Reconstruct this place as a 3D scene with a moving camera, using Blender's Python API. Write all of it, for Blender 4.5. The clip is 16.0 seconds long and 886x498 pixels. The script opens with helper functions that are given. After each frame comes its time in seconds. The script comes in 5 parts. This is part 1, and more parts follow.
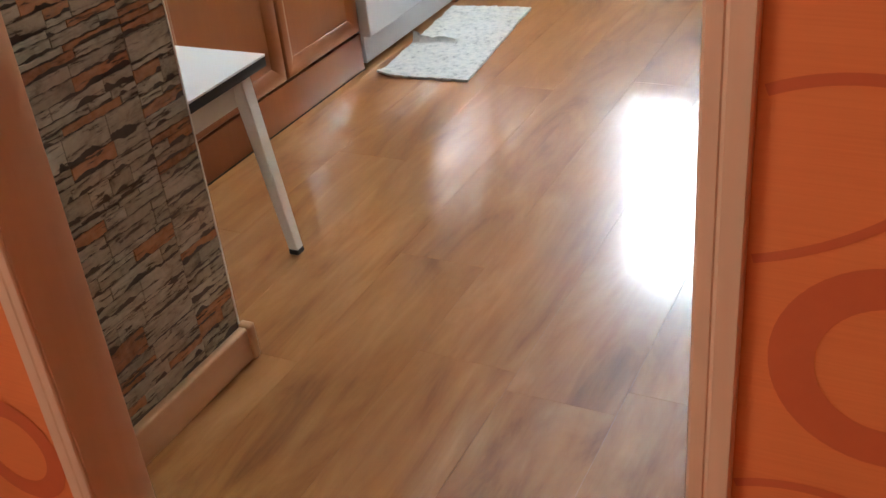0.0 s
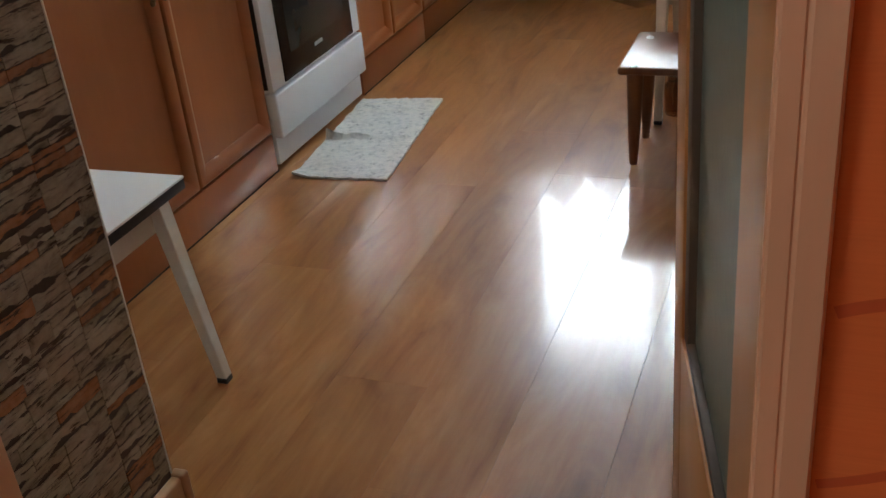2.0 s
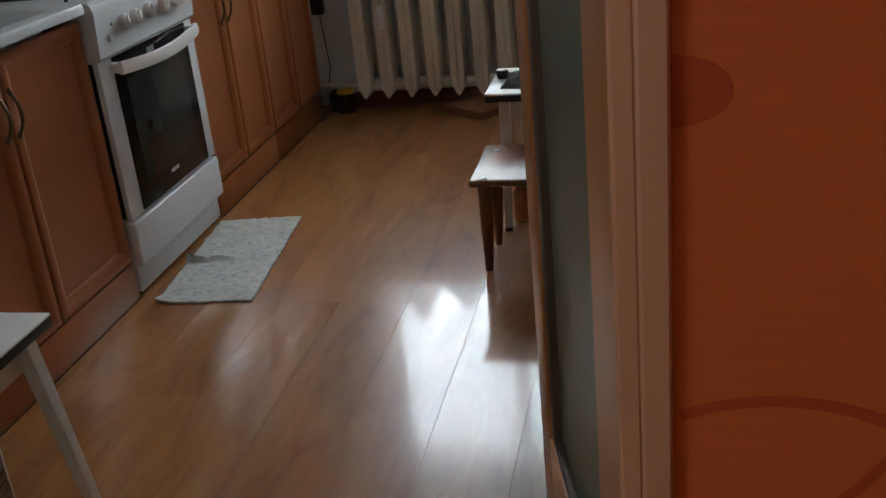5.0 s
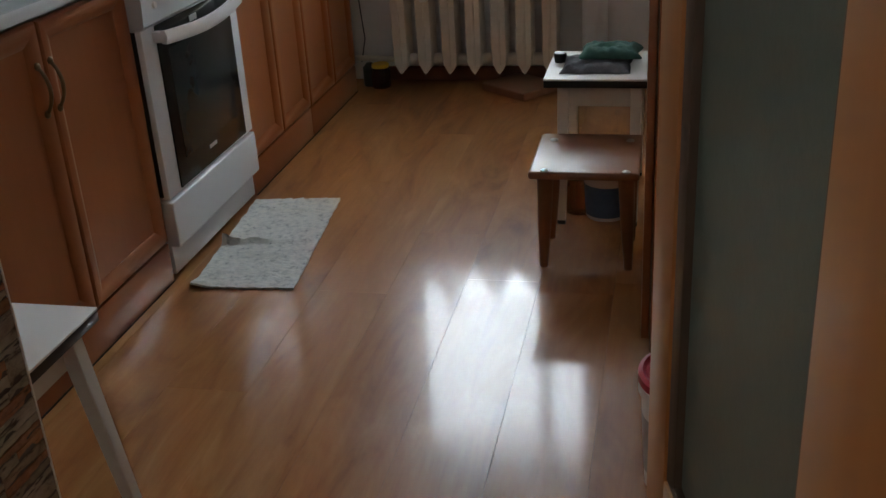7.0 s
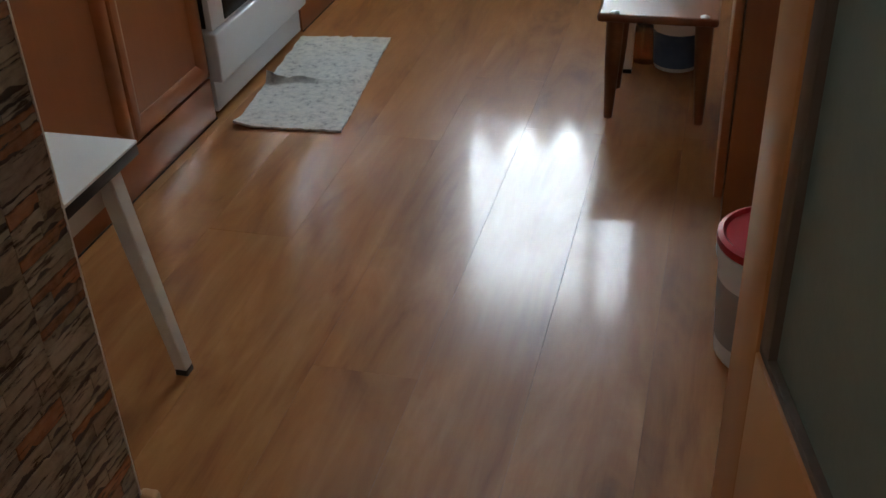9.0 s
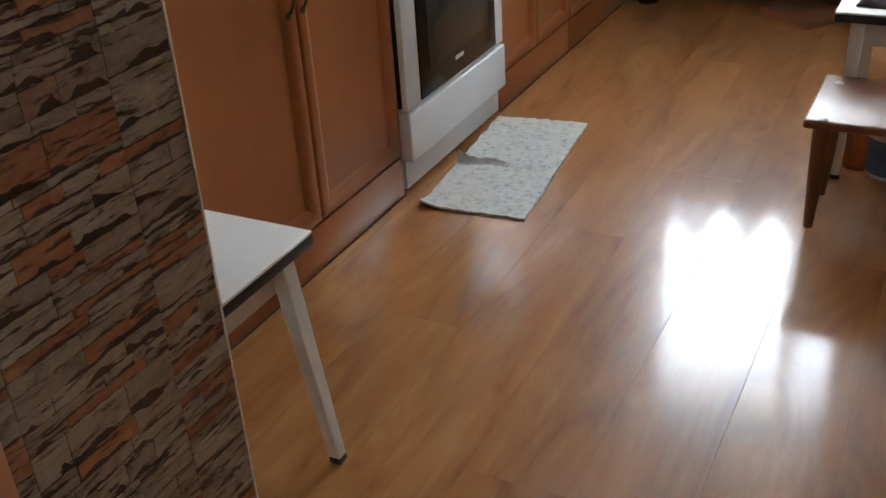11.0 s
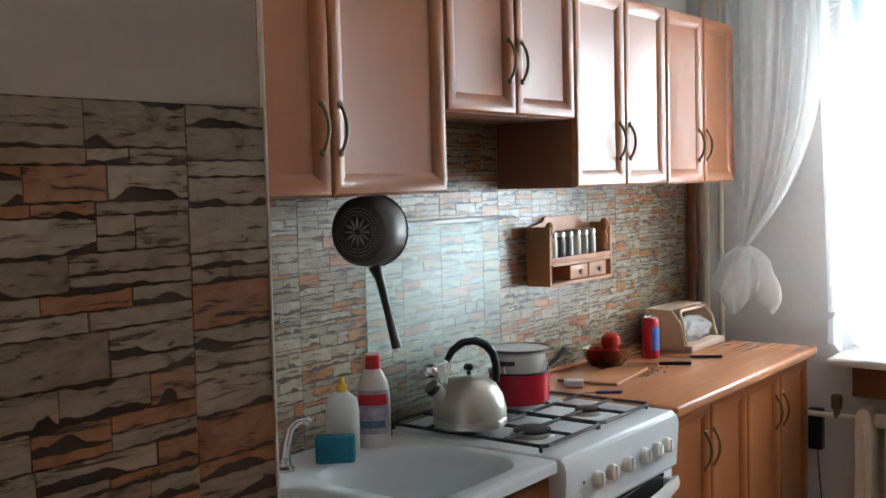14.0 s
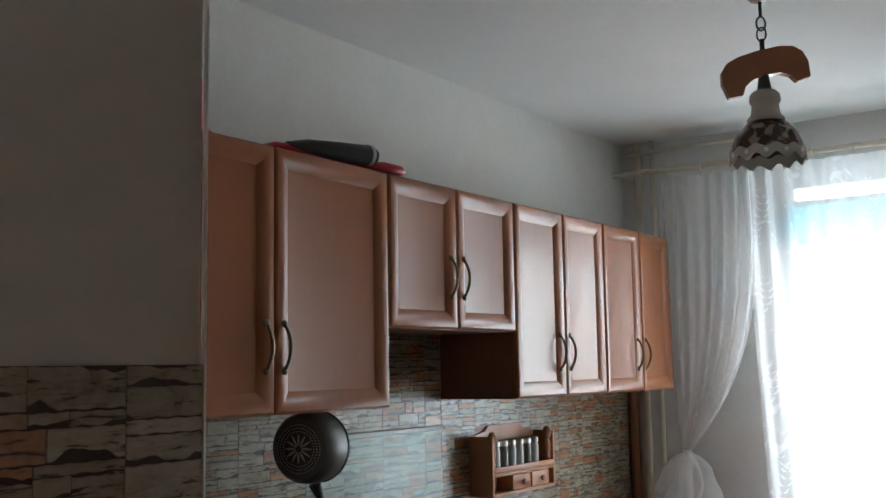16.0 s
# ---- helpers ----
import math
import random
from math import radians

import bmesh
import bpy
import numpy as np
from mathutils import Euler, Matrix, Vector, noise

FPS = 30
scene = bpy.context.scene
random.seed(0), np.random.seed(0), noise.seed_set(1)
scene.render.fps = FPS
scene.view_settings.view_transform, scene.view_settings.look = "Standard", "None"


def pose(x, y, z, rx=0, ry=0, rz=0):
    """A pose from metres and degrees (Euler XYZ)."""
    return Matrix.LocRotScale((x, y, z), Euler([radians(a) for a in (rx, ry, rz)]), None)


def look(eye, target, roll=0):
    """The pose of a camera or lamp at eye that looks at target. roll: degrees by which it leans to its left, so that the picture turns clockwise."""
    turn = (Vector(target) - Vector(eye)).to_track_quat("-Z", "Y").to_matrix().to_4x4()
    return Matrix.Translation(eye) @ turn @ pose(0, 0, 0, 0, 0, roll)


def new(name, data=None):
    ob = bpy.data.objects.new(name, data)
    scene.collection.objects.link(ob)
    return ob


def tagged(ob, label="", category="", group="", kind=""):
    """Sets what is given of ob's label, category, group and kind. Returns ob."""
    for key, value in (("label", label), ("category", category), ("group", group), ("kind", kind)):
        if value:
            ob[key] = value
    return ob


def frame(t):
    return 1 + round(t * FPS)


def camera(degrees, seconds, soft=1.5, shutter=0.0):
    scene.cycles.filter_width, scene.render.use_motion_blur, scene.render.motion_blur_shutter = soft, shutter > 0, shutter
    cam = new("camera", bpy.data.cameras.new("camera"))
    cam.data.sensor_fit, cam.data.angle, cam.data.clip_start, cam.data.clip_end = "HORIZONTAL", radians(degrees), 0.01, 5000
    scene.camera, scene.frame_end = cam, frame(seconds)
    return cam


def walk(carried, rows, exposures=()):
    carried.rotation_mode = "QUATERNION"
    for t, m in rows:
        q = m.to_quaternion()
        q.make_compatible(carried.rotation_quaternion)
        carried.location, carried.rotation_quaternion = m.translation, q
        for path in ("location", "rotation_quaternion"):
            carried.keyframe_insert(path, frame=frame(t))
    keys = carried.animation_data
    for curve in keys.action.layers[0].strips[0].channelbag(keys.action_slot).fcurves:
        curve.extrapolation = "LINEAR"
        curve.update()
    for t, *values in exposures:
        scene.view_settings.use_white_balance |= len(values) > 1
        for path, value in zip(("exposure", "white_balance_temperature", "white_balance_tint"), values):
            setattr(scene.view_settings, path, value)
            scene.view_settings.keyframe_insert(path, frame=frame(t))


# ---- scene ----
cam = camera(46.0, 16.0)
PATH = [
    (0, (-0.035, 0.194, 1.11), (-0.876, 1.694, 0.088), -6.2),
    (0.5, (-0.071, 0.180, 1.132), (-0.808, 1.739, 0.12), -5.7),
    (1, (-0.099, 0.213, 1.159), (-0.823, 1.807, 0.192), -5.3),
    (1.5, (-0.107, 0.257, 1.153), (-0.827, 1.852, 0.185), -4.5),
    (2, (-0.151, 0.283, 1.166), (-0.828, 1.917, 0.231), -6.0),
    (2.5, (-0.205, 0.269, 1.177), (-0.725, 1.981, 0.284), -6.6),
    (3, (-0.22, 0.242, 1.184), (-0.654, 2.003, 0.341), -5.5),
    (3.5, (-0.169, 0.229, 1.195), (-0.693, 1.981, 0.385), -7.5),
    (4, (-0.091, 0.218, 1.22), (-0.54, 1.999, 0.428), -7.0),
    (4.2, (-0.086, 0.214, 1.216), (-0.522, 1.999, 0.424), -6.8),
    (6.3, (-0.274, 0.257, 1.238), (-0.643, 2.069, 0.475), -2.8),
    (6.5, (-0.274, 0.275, 1.235), (-0.618, 2.071, 0.424), -2.9),
    (7, (-0.326, 0.35, 1.23), (-0.742, 2.12, 0.395), -3.5),
    (7.5, (-0.378, 0.383, 1.214), (-0.781, 2.145, 0.357), -3.8),
    (8, (-0.425, 0.385, 1.201), (-0.763, 2.143, 0.31), -3.4),
    (8.5, (-0.438, 0.418, 1.16), (-0.784, 2.111, 0.153), -1.3),
    (8.7, (-0.426, 0.435, 1.153), (-0.816, 2.073, 0.074), -1.9),
    (10.8, (-0.364, 0.534, 1.179), (-1.122, 2.07, 0.145), -3.2),
    (11, (-0.377, 0.552, 1.21), (-1.207, 2.09, 0.239), -3.8),
    (11.5, (-0.407, 0.647, 1.195), (-1.429, 2.171, 0.398), -4.4),
    (12, (-0.365, 0.646, 1.255), (-1.514, 2.173, 0.664), -4.7),
    (12.5, (-0.378, 0.66, 1.324), (-1.584, 2.183, 0.852), -3.7),
    (13, (-0.396, 0.675, 1.4), (-1.626, 2.218, 1.076), -2.8),
    (13.5, (-0.375, 0.655, 1.464), (-1.608, 2.216, 1.255), -1.9),
    (14, (-0.375, 0.664, 1.485), (-1.588, 2.251, 1.357), -1.5),
    (14.5, (-0.369, 0.656, 1.497), (-1.608, 2.226, 1.482), -2.1),
    (15, (-0.338, 0.637, 1.523), (-1.565, 2.213, 1.633), -2.0),
    (15.5, (-0.294, 0.620, 1.542), (-1.514, 2.194, 1.732), -1.8),
    (16, (-0.325, 0.630, 1.553), (-1.449, 2.269, 1.78), -1.0),
]
EXPOSURES = [(0.0, 0.5), (0.5, 0.25), (1.0, -0.05), (2.0, -0.4), (2.5, -0.8), (4.0, -1.15), (6.5, -1.15), (7.5, -1.2), (8.5, -1.1), (11.0, -0.3), (12.0, 0.08), (12.5, 0.25), (13.0, 0.28), (13.5, -0.08), (14.0, -0.5), (14.5, -0.75), (15.0, -0.9), (15.5, -1.15), (16.0, -1.5)]
walk(cam, [(t, look(eye, target, roll)) for t, eye, target, roll in PATH], EXPOSURES)

# world, daylight and exposure
WX, RX, WY, DY0, DY1, CZ = -2.18, 0.25, 4.70, 0.80, 0.875, 2.482
world = bpy.data.worlds.new("sky")
scene.world = world
world.use_nodes = True
wn = world.node_tree.nodes
sky = wn.new("ShaderNodeTexSky")
sky.sky_type, sky.sun_disc = "NISHITA", False
sky.sun_elevation, sky.sun_rotation = radians(50), radians(15)
wn["Background"].inputs["Strength"].default_value = 0.15
world.node_tree.links.new(sky.outputs[0], wn["Background"].inputs["Color"])


def area_light(name, m, w, h, power, colour=(1, 1, 1), spread=180):
    d = bpy.data.lights.new(name, "AREA")
    d.shape, d.size, d.size_y, d.energy, d.color = "RECTANGLE", w, h, power, colour
    d.spread = radians(spread)
    ob = new(name, d)
    ob.matrix_world = m
    return ob


# sky light in the kitchen window; hall lamp added at an assumed, unseen window
area_light("window_daylight", pose(-0.45, WY + 0.75, 1.25, -90, 0, 0), 3.2, 2.2, 510, (0.80, 0.92, 1.0), 170)
area_light("hall_assumed_daylight", pose(-1.93, -0.75, 1.5, 0, -90, 0), 1.3, 1.1, 19, (1.0, 0.97, 0.93))


# ---------- materials ----------
def material(name, colour, rough=0.5, metal=0.0, spec=0.5):
    m = bpy.data.materials.new(name)
    m.use_nodes = True
    b = m.node_tree.nodes["Principled BSDF"]
    b.inputs["Base Color"].default_value = (*colour, 1)
    b.inputs["Roughness"].default_value = rough
    b.inputs["Metallic"].default_value = metal
    b.inputs["Specular IOR Level"].default_value = spec
    return m


class Nodes:
    def __init__(self, m):
        self.m, self.t = m, m.node_tree
        self.b = self.t.nodes["Principled BSDF"]

    def add(self, kind, **sockets):
        n = self.t.nodes.new(kind)
        for k, v in sockets.items():
            n.inputs[k.replace("_", " ")].default_value = v
        return n

    def link(self, a, b):
        self.t.links.new(a, b)

    def coords(self, scale, random_shift=0.0):
        c = self.add("ShaderNodeTexCoord")
        mp = self.add("ShaderNodeMapping")
        mp.inputs["Scale"].default_value = scale
        self.link(c.outputs["Object"], mp.inputs["Vector"])
        if random_shift:
            info = self.add("ShaderNodeObjectInfo")
            mul = self.add("ShaderNodeMath")
            mul.operation = "MULTIPLY"
            mul.inputs[1].default_value = random_shift
            self.link(info.outputs["Random"], mul.inputs[0])
            self.link(mul.outputs[0], mp.inputs["Location"])
        return mp.outputs[0]

    def noise(self, vec, scale, detail=4, rough=0.55, distortion=0.0):
        n = self.add("ShaderNodeTexNoise", Scale=scale, Detail=detail, Roughness=rough, Distortion=distortion)
        self.link(vec, n.inputs["Vector"])
        return n.outputs["Fac"]

    def ramp(self, fac, stops):
        r = self.add("ShaderNodeValToRGB")
        e = r.color_ramp.elements
        while len(e) < len(stops):
            e.new(0.5)
        for el, (p, c) in zip(e, stops):
            el.position, el.color = p, (*c, 1)
        self.link(fac, r.inputs["Fac"])
        return r.outputs["Color"]

    def mix(self, fac, a, b, blend="MIX"):
        x = self.add("ShaderNodeMix")
        x.data_type, x.blend_type = "RGBA", blend
        for s, v in ((x.inputs[0], fac), (x.inputs[6], a), (x.inputs[7], b)):
            if hasattr(v, "links"):
                self.link(v, s)
            else:
                s.default_value = v if isinstance(v, float) else (*v, 1)
        return x.outputs[2]

    def bump(self, fac, strength=0.2, distance=0.002):
        n = self.add("ShaderNodeBump", Strength=strength, Distance=distance)
        self.link(fac, n.inputs["Height"])
        self.link(n.outputs[0], self.b.inputs["Normal"])

    def rough(self, fac, lo, hi):
        r = self.add("ShaderNodeMapRange")
        r.inputs["To Min"].default_value, r.inputs["To Max"].default_value = lo, hi
        self.link(fac, r.inputs["Value"])
        self.link(r.outputs[0], self.b.inputs["Roughness"])


def wood(name, dark, mid, light, scale, rough=(0.35, 0.5), shift=0.0, bump=0.15):
    m = material(name, mid)
    n = Nodes(m)
    v = n.coords(scale, shift)
    grain = n.noise(v, 3.0, 6, 0.6, 0.6)
    broad = n.noise(v, 0.7, 3, 0.5, 0.4)
    c = n.ramp(grain, [(0.25, dark), (0.5, mid), (0.75, light)])
    c2 = n.ramp(broad, [(0.3, dark), (0.55, mid), (0.8, light)])
    n.link(n.mix(0.55, c, c2), n.b.inputs["Base Color"])
    n.bump(grain, bump, 0.001)
    n.rough(grain, *rough)
    return m


def mottled(name, a, b, scale, rough=(0.5, 0.6), bump=0.1, metal=0.0, dist=0.002):
    m = material(name, a, metal=metal)
    n = Nodes(m)
    v = n.coords((1, 1, 1))
    f = n.noise(v, scale, 5, 0.6)
    g = n.noise(v, scale * 0.13, 3)
    n.link(n.mix(0.5, n.ramp(f, [(0.35, a), (0.65, b)]), n.ramp(g, [(0.35, a), (0.65, b)])), n.b.inputs["Base Color"])
    if bump:
        n.bump(f, bump, dist)
    n.rough(f, *rough)
    return m


M_FLOOR = material("laminate", (0.33, 0.16, 0.065), 0.15)
_n = Nodes(M_FLOOR)
_v = _n.coords((9, 0.8, 1), 31.0)
_grain = _n.noise(_v, 4.0, 7, 0.62, 0.8)
_fig = _n.noise(_n.coords((4.2, 1.1, 1), 17.0), 1.7, 5, 0.58, 1.3)
_a = _n.ramp(_grain, [(0.25, (0.230, 0.085, 0.024)), (0.5, (0.34, 0.142, 0.044)), (0.75, (0.42, 0.196, 0.069))])
_b = _n.ramp(_fig, [(0.30, (0.13, 0.040, 0.011)), (0.44, (0.30, 0.116, 0.035)), (0.56, (0.37, 0.160, 0.053)), (0.72, (0.48, 0.24, 0.092))])
_n.link(_n.mix(0.6, _a, _b), _n.b.inputs["Base Color"])
_n.bump(_n.noise(_n.coords((1, 1, 1)), 3.0, 2), 0.05, 0.004)
_n.rough(_grain, 0.30, 0.42)
_n.b.inputs["Specular IOR Level"].default_value = 0.16
_n.b.inputs["Coat Weight"].default_value = 0.75
_n.b.inputs["Coat Roughness"].default_value = 0.085
_n.b.inputs["Coat IOR"].default_value = 1.45
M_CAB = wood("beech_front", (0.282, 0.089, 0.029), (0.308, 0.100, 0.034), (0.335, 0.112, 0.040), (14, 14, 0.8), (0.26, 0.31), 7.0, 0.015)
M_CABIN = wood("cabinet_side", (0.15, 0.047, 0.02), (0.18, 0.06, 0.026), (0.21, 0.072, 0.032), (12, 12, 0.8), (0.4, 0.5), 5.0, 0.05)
M_TOP = wood("worktop", (0.43, 0.17, 0.08), (0.50, 0.215, 0.105), (0.55, 0.25, 0.13), (16, 1.4, 10), (0.18, 0.28), 0.0, 0.04)
M_PINE = wood("pine_frame", (0.57, 0.325, 0.19), (0.63, 0.37, 0.22), (0.68, 0.42, 0.26), (14, 14, 0.7), (0.3, 0.42), 3.0, 0.06)
M_LEAF = wood("door_pine", (0.42, 0.19, 0.065), (0.48, 0.225, 0.08), (0.54, 0.265, 0.10), (14, 14, 0.7), (0.3, 0.42), 5.0, 0.05)
M_SKIRT = wood("skirting", (0.40, 0.2, 0.09), (0.5, 0.27, 0.13), (0.56, 0.32, 0.17), (10, 0.9, 10), (0.3, 0.4), 3.0, 0.05)
M_DARKWOOD = wood("varnished_wood", (0.13, 0.045, 0.02), (0.2, 0.075, 0.03), (0.27, 0.11, 0.045), (10, 2, 2), (0.3, 0.42), 3.0, 0.1)
M_BEAD = wood("bead_wood", (0.085, 0.066, 0.048), (0.11, 0.087, 0.064), (0.14, 0.11, 0.08), (14, 14, 0.8), (0.4, 0.5), 2.0, 0.05)
M_LAMPWOOD = wood("lamp_wood", (0.2, 0.06, 0.02), (0.27, 0.085, 0.03), (0.33, 0.11, 0.04), (2, 8, 8), (0.3, 0.4), 0.0, 0.1)
M_RACK = wood("rack_pine", (0.40, 0.165, 0.07), (0.47, 0.21, 0.09), (0.53, 0.25, 0.11), (14, 14, 2), (0.35, 0.45), 3.0, 0.08)
M_BOARD = wood("board_wood", (0.2, 0.09, 0.05), (0.27, 0.125, 0.07), (0.33, 0.16, 0.09), (3, 12, 3), (0.5, 0.6), 0.0, 0.1)
M_WALL = mottled("white_paint", (0.76, 0.74, 0.69), (0.82, 0.80, 0.755), 60, (0.75, 0.85), 0.12)
M_BEIGE = mottled("beige_paint", (0.51, 0.475, 0.415), (0.55, 0.515, 0.455), 60, (0.7, 0.8), 0.12)
M_CEIL = mottled("ceiling_paint", (0.80, 0.79, 0.77), (0.84, 0.83, 0.81), 40, (0.8, 0.9), 0.08)
M_GREYWALL = mottled("grey_paint", (0.68, 0.665, 0.645), (0.74, 0.725, 0.70), 40, (0.7, 0.8), 0.15)
M_ENAMEL = mottled("white_enamel", (0.72, 0.76, 0.79), (0.76, 0.80, 0.83), 3, (0.21, 0.23), 0)
M_SINK = mottled("white_sink", (0.67, 0.71, 0.73), (0.74, 0.78, 0.80), 7, (0.20, 0.27), 0)
M_PLASTIC = material("white_plastic", (0.8, 0.8, 0.79), 0.35)
M_RAD = mottled("radiator_paint", (0.66, 0.60, 0.50), (0.74, 0.68, 0.58), 25, (0.4, 0.5), 0.1)
M_PIPE = mottled("cream_pipe", (0.62, 0.56, 0.46), (0.70, 0.64, 0.54), 25, (0.4, 0.5), 0.05)
M_BLACK = mottled("black_iron", (0.012, 0.012, 0.013), (0.03, 0.03, 0.032), 60, (0.45, 0.6), 0.2)
M_BLACKPL = material("black_plastic", (0.012, 0.012, 0.013), 0.35)
M_OVENGLASS = material("oven_glass", (0.010, 0.011, 0.012), 0.14, 0.0, 0.35)
M_GREYPRINT = material("grey_print", (0.35, 0.36, 0.37), 0.4)
M_STEEL = mottled("brushed_steel", (0.43, 0.41, 0.38), (0.52, 0.50, 0.46), 14, (0.30, 0.36), 0, 1.0)
M_CHROME = material("chrome", (0.75, 0.75, 0.76), 0.1, 1.0)
M_BRASS = mottled("antique_brass", (0.13, 0.095, 0.06), (0.24, 0.18, 0.115), 60, (0.3, 0.42), 0.05, 1.0)
M_RED = material("red_enamel", (0.42, 0.012, 0.03), 0.18)
M_REDPL = material("red_plastic", (0.46, 0.008, 0.018), 0.3)
M_PINKPL = material("pink_plastic", (0.75, 0.10, 0.16), 0.35)
M_YELLOW = material("yellow_plastic", (0.75, 0.42, 0.02), 0.4)
M_BLUE = mottled("blue_print", (0.05, 0.11, 0.22), (0.12, 0.20, 0.32), 30, (0.4, 0.5), 0)
M_DARKLID = mottled("nonstick_coating", (0.045, 0.038, 0.033), (0.06, 0.052, 0.046), 30, (0.36, 0.42), 0)
M_TEALCLOTH = mottled("green_cloth", (0.035, 0.10, 0.085), (0.07, 0.18, 0.15), 50, (0.85, 0.95), 0.5)
M_GREYCLOTH = mottled("grey_cloth", (0.05, 0.05, 0.06), (0.16, 0.16, 0.18), 45, (0.85, 0.95), 0.5)
M_SPONGE = mottled("blue_sponge", (0.01, 0.10, 0.16), (0.015, 0.17, 0.24), 120, (0.9, 1.0), 0.6)
# dark base under the plank joints, also the painted shadow line below plinths
M_GAPSHADOW = material("gap_and_shadow", (0.02, 0.014, 0.01), 0.9)
M_WICKER = mottled("tan_plastic", (0.50, 0.36, 0.26), (0.56, 0.42, 0.31), 30, (0.4, 0.5), 0.05)


def glass_material(name, colour, rough=0.02, transmission=1.0):
    m = material(name, colour, rough)
    m.node_tree.nodes["Principled BSDF"].inputs["Transmission Weight"].default_value = transmission
    return m


M_GLASS = glass_material("clear_glass", (0.95, 0.98, 0.98))
M_GREENGLASS = material("splash_glass", (0.8, 0.9, 0.88), 0.2)
_n = Nodes(M_GREENGLASS)
_t, _g = _n.add("ShaderNodeBsdfTransparent"), _n.add("ShaderNodeBsdfGlossy")
_t.inputs["Color"].default_value = (0.90, 0.94, 0.93, 1)
_g.inputs["Color"].default_value, _g.inputs["Roughness"].default_value = (0.9, 0.95, 0.95, 1), 0.42
_m = _n.add("ShaderNodeMixShader")
_m.inputs[0].default_value = 0.08
_n.link(_t.outputs[0], _m.inputs[1])
_n.link(_g.outputs[0], _m.inputs[2])
_n.link(_m.outputs[0], M_GREENGLASS.node_tree.nodes["Material Output"].inputs["Surface"])
M_BROWNGLASS = glass_material("brown_glass", (0.25, 0.09, 0.03), 0.05)
M_POLY = glass_material("clear_plastic_bag", (0.9, 0.9, 0.9), 0.25, 0.6)


def sheer_material(name, colour, clear):
    m = material(name, colour, 0.9)
    n = Nodes(m)
    tr = n.add("ShaderNodeBsdfTransparent")
    tl = n.add("ShaderNodeBsdfTranslucent")
    tl.inputs["Color"].default_value = (*colour, 1)
    df = n.add("ShaderNodeBsdfDiffuse")
    df.inputs["Color"].default_value = (*colour, 1)
    a, b = n.add("ShaderNodeMixShader"), n.add("ShaderNodeMixShader")
    a.inputs[0].default_value = 0.62
    n.link(df.outputs[0], a.inputs[1])
    n.link(tl.outputs[0], a.inputs[2])
    v = n.coords((1, 1, 1))
    sprig = n.noise(v, 9, 3, 0.5, 1.5)
    r = n.ramp(sprig, [(0.6, (clear, clear, clear)), (0.66, (clear * 0.8,) * 3)])
    n.link(r, b.inputs[0])
    n.link(a.outputs[0], b.inputs[1])
    n.link(tr.outputs[0], b.inputs[2])
    n.link(b.outputs[0], m.node_tree.nodes["Material Output"].inputs["Surface"])
    return m


M_SHEER = sheer_material("net_curtain", (0.96, 0.96, 0.96), 0.26)
M_NET = sheer_material("thin_net", (0.95, 0.95, 0.96), 0.58)
M_THREAD = sheer_material("white_thread", (0.9, 0.9, 0.92), 0.35)
# nearly opaque cloth for the added strip that masks the window glare
M_GLAREMASK = sheer_material("glare_mask_cloth", (0.80, 0.80, 0.82), 0.04)
M_BLIND = sheer_material("teal_blind", (0.02, 0.17, 0.21), 0.03)

# frosted pane of the door
M_FROST = mottled("frosted_pane", (0.115, 0.165, 0.14), (0.14, 0.195, 0.165), 50, (0.3, 0.4), 0.2)

# printed orange wallpaper with fine horizontal weave; the rings are separate printed shapes
M_PAPER = material("orange_wallpaper", (0.62, 0.15, 0.035), 0.75)
_n = Nodes(M_PAPER)
_v = _n.coords((3, 3, 260))
_f = _n.noise(_v, 2.0, 3)
_n.link(_n.ramp(_f, [(0.3, (0.66, 0.155, 0.033)), (0.7, (0.70, 0.175, 0.038))]), _n.b.inputs["Base Color"])
_n.bump(_f, 0.25, 0.0006)
M_PAPERRING = mottled("red_print", (0.50, 0.085, 0.018), (0.54, 0.10, 0.022), 60, (0.7, 0.8), 0.1)

# stacked-stone facing: each stone differs by its random value
M_STONE = material("stone_facing", (0.4, 0.33, 0.27), 0.27)
_n = Nodes(M_STONE)
_geo, _inf = _n.add("ShaderNodeNewGeometry"), _n.add("ShaderNodeObjectInfo")
_add = _n.add("ShaderNodeMath")
_add.operation = "ADD"
_n.link(_geo.outputs["Random Per Island"], _add.inputs[0])
_n.link(_inf.outputs["Random"], _add.inputs[1])
_fr = _n.add("ShaderNodeMath")
_fr.operation = "FRACT"
_n.link(_add.outputs[0], _fr.inputs[0])
_base = _n.ramp(_fr.outputs[0], [(0.0, (0.28, 0.226, 0.155)), (0.20, (0.40, 0.342, 0.25)), (0.36, (0.31, 0.255, 0.18)), (0.54, (0.43, 0.37, 0.28)), (0.70, (0.33, 0.274, 0.195)),
                                 (0.73, (0.44, 0.185, 0.078)), (0.84, (0.35, 0.145, 0.062)), (0.93, (0.43, 0.20, 0.095)), (0.95, (0.32, 0.265, 0.19))])
_n.t.nodes[-1].color_ramp.interpolation = "LINEAR"
_v = _n.coords((3.5, 3.5, 24), 11.0)
_f = _n.noise(_v, 5.0, 6, 0.65, 0.5)
_g = _n.noise(_n.coords((1, 1, 1)), 90, 4)
_w = _n.noise(_n.coords((1.2, 1.2, 2.2), 23.0), 14.0, 5, 0.6, 0.8)
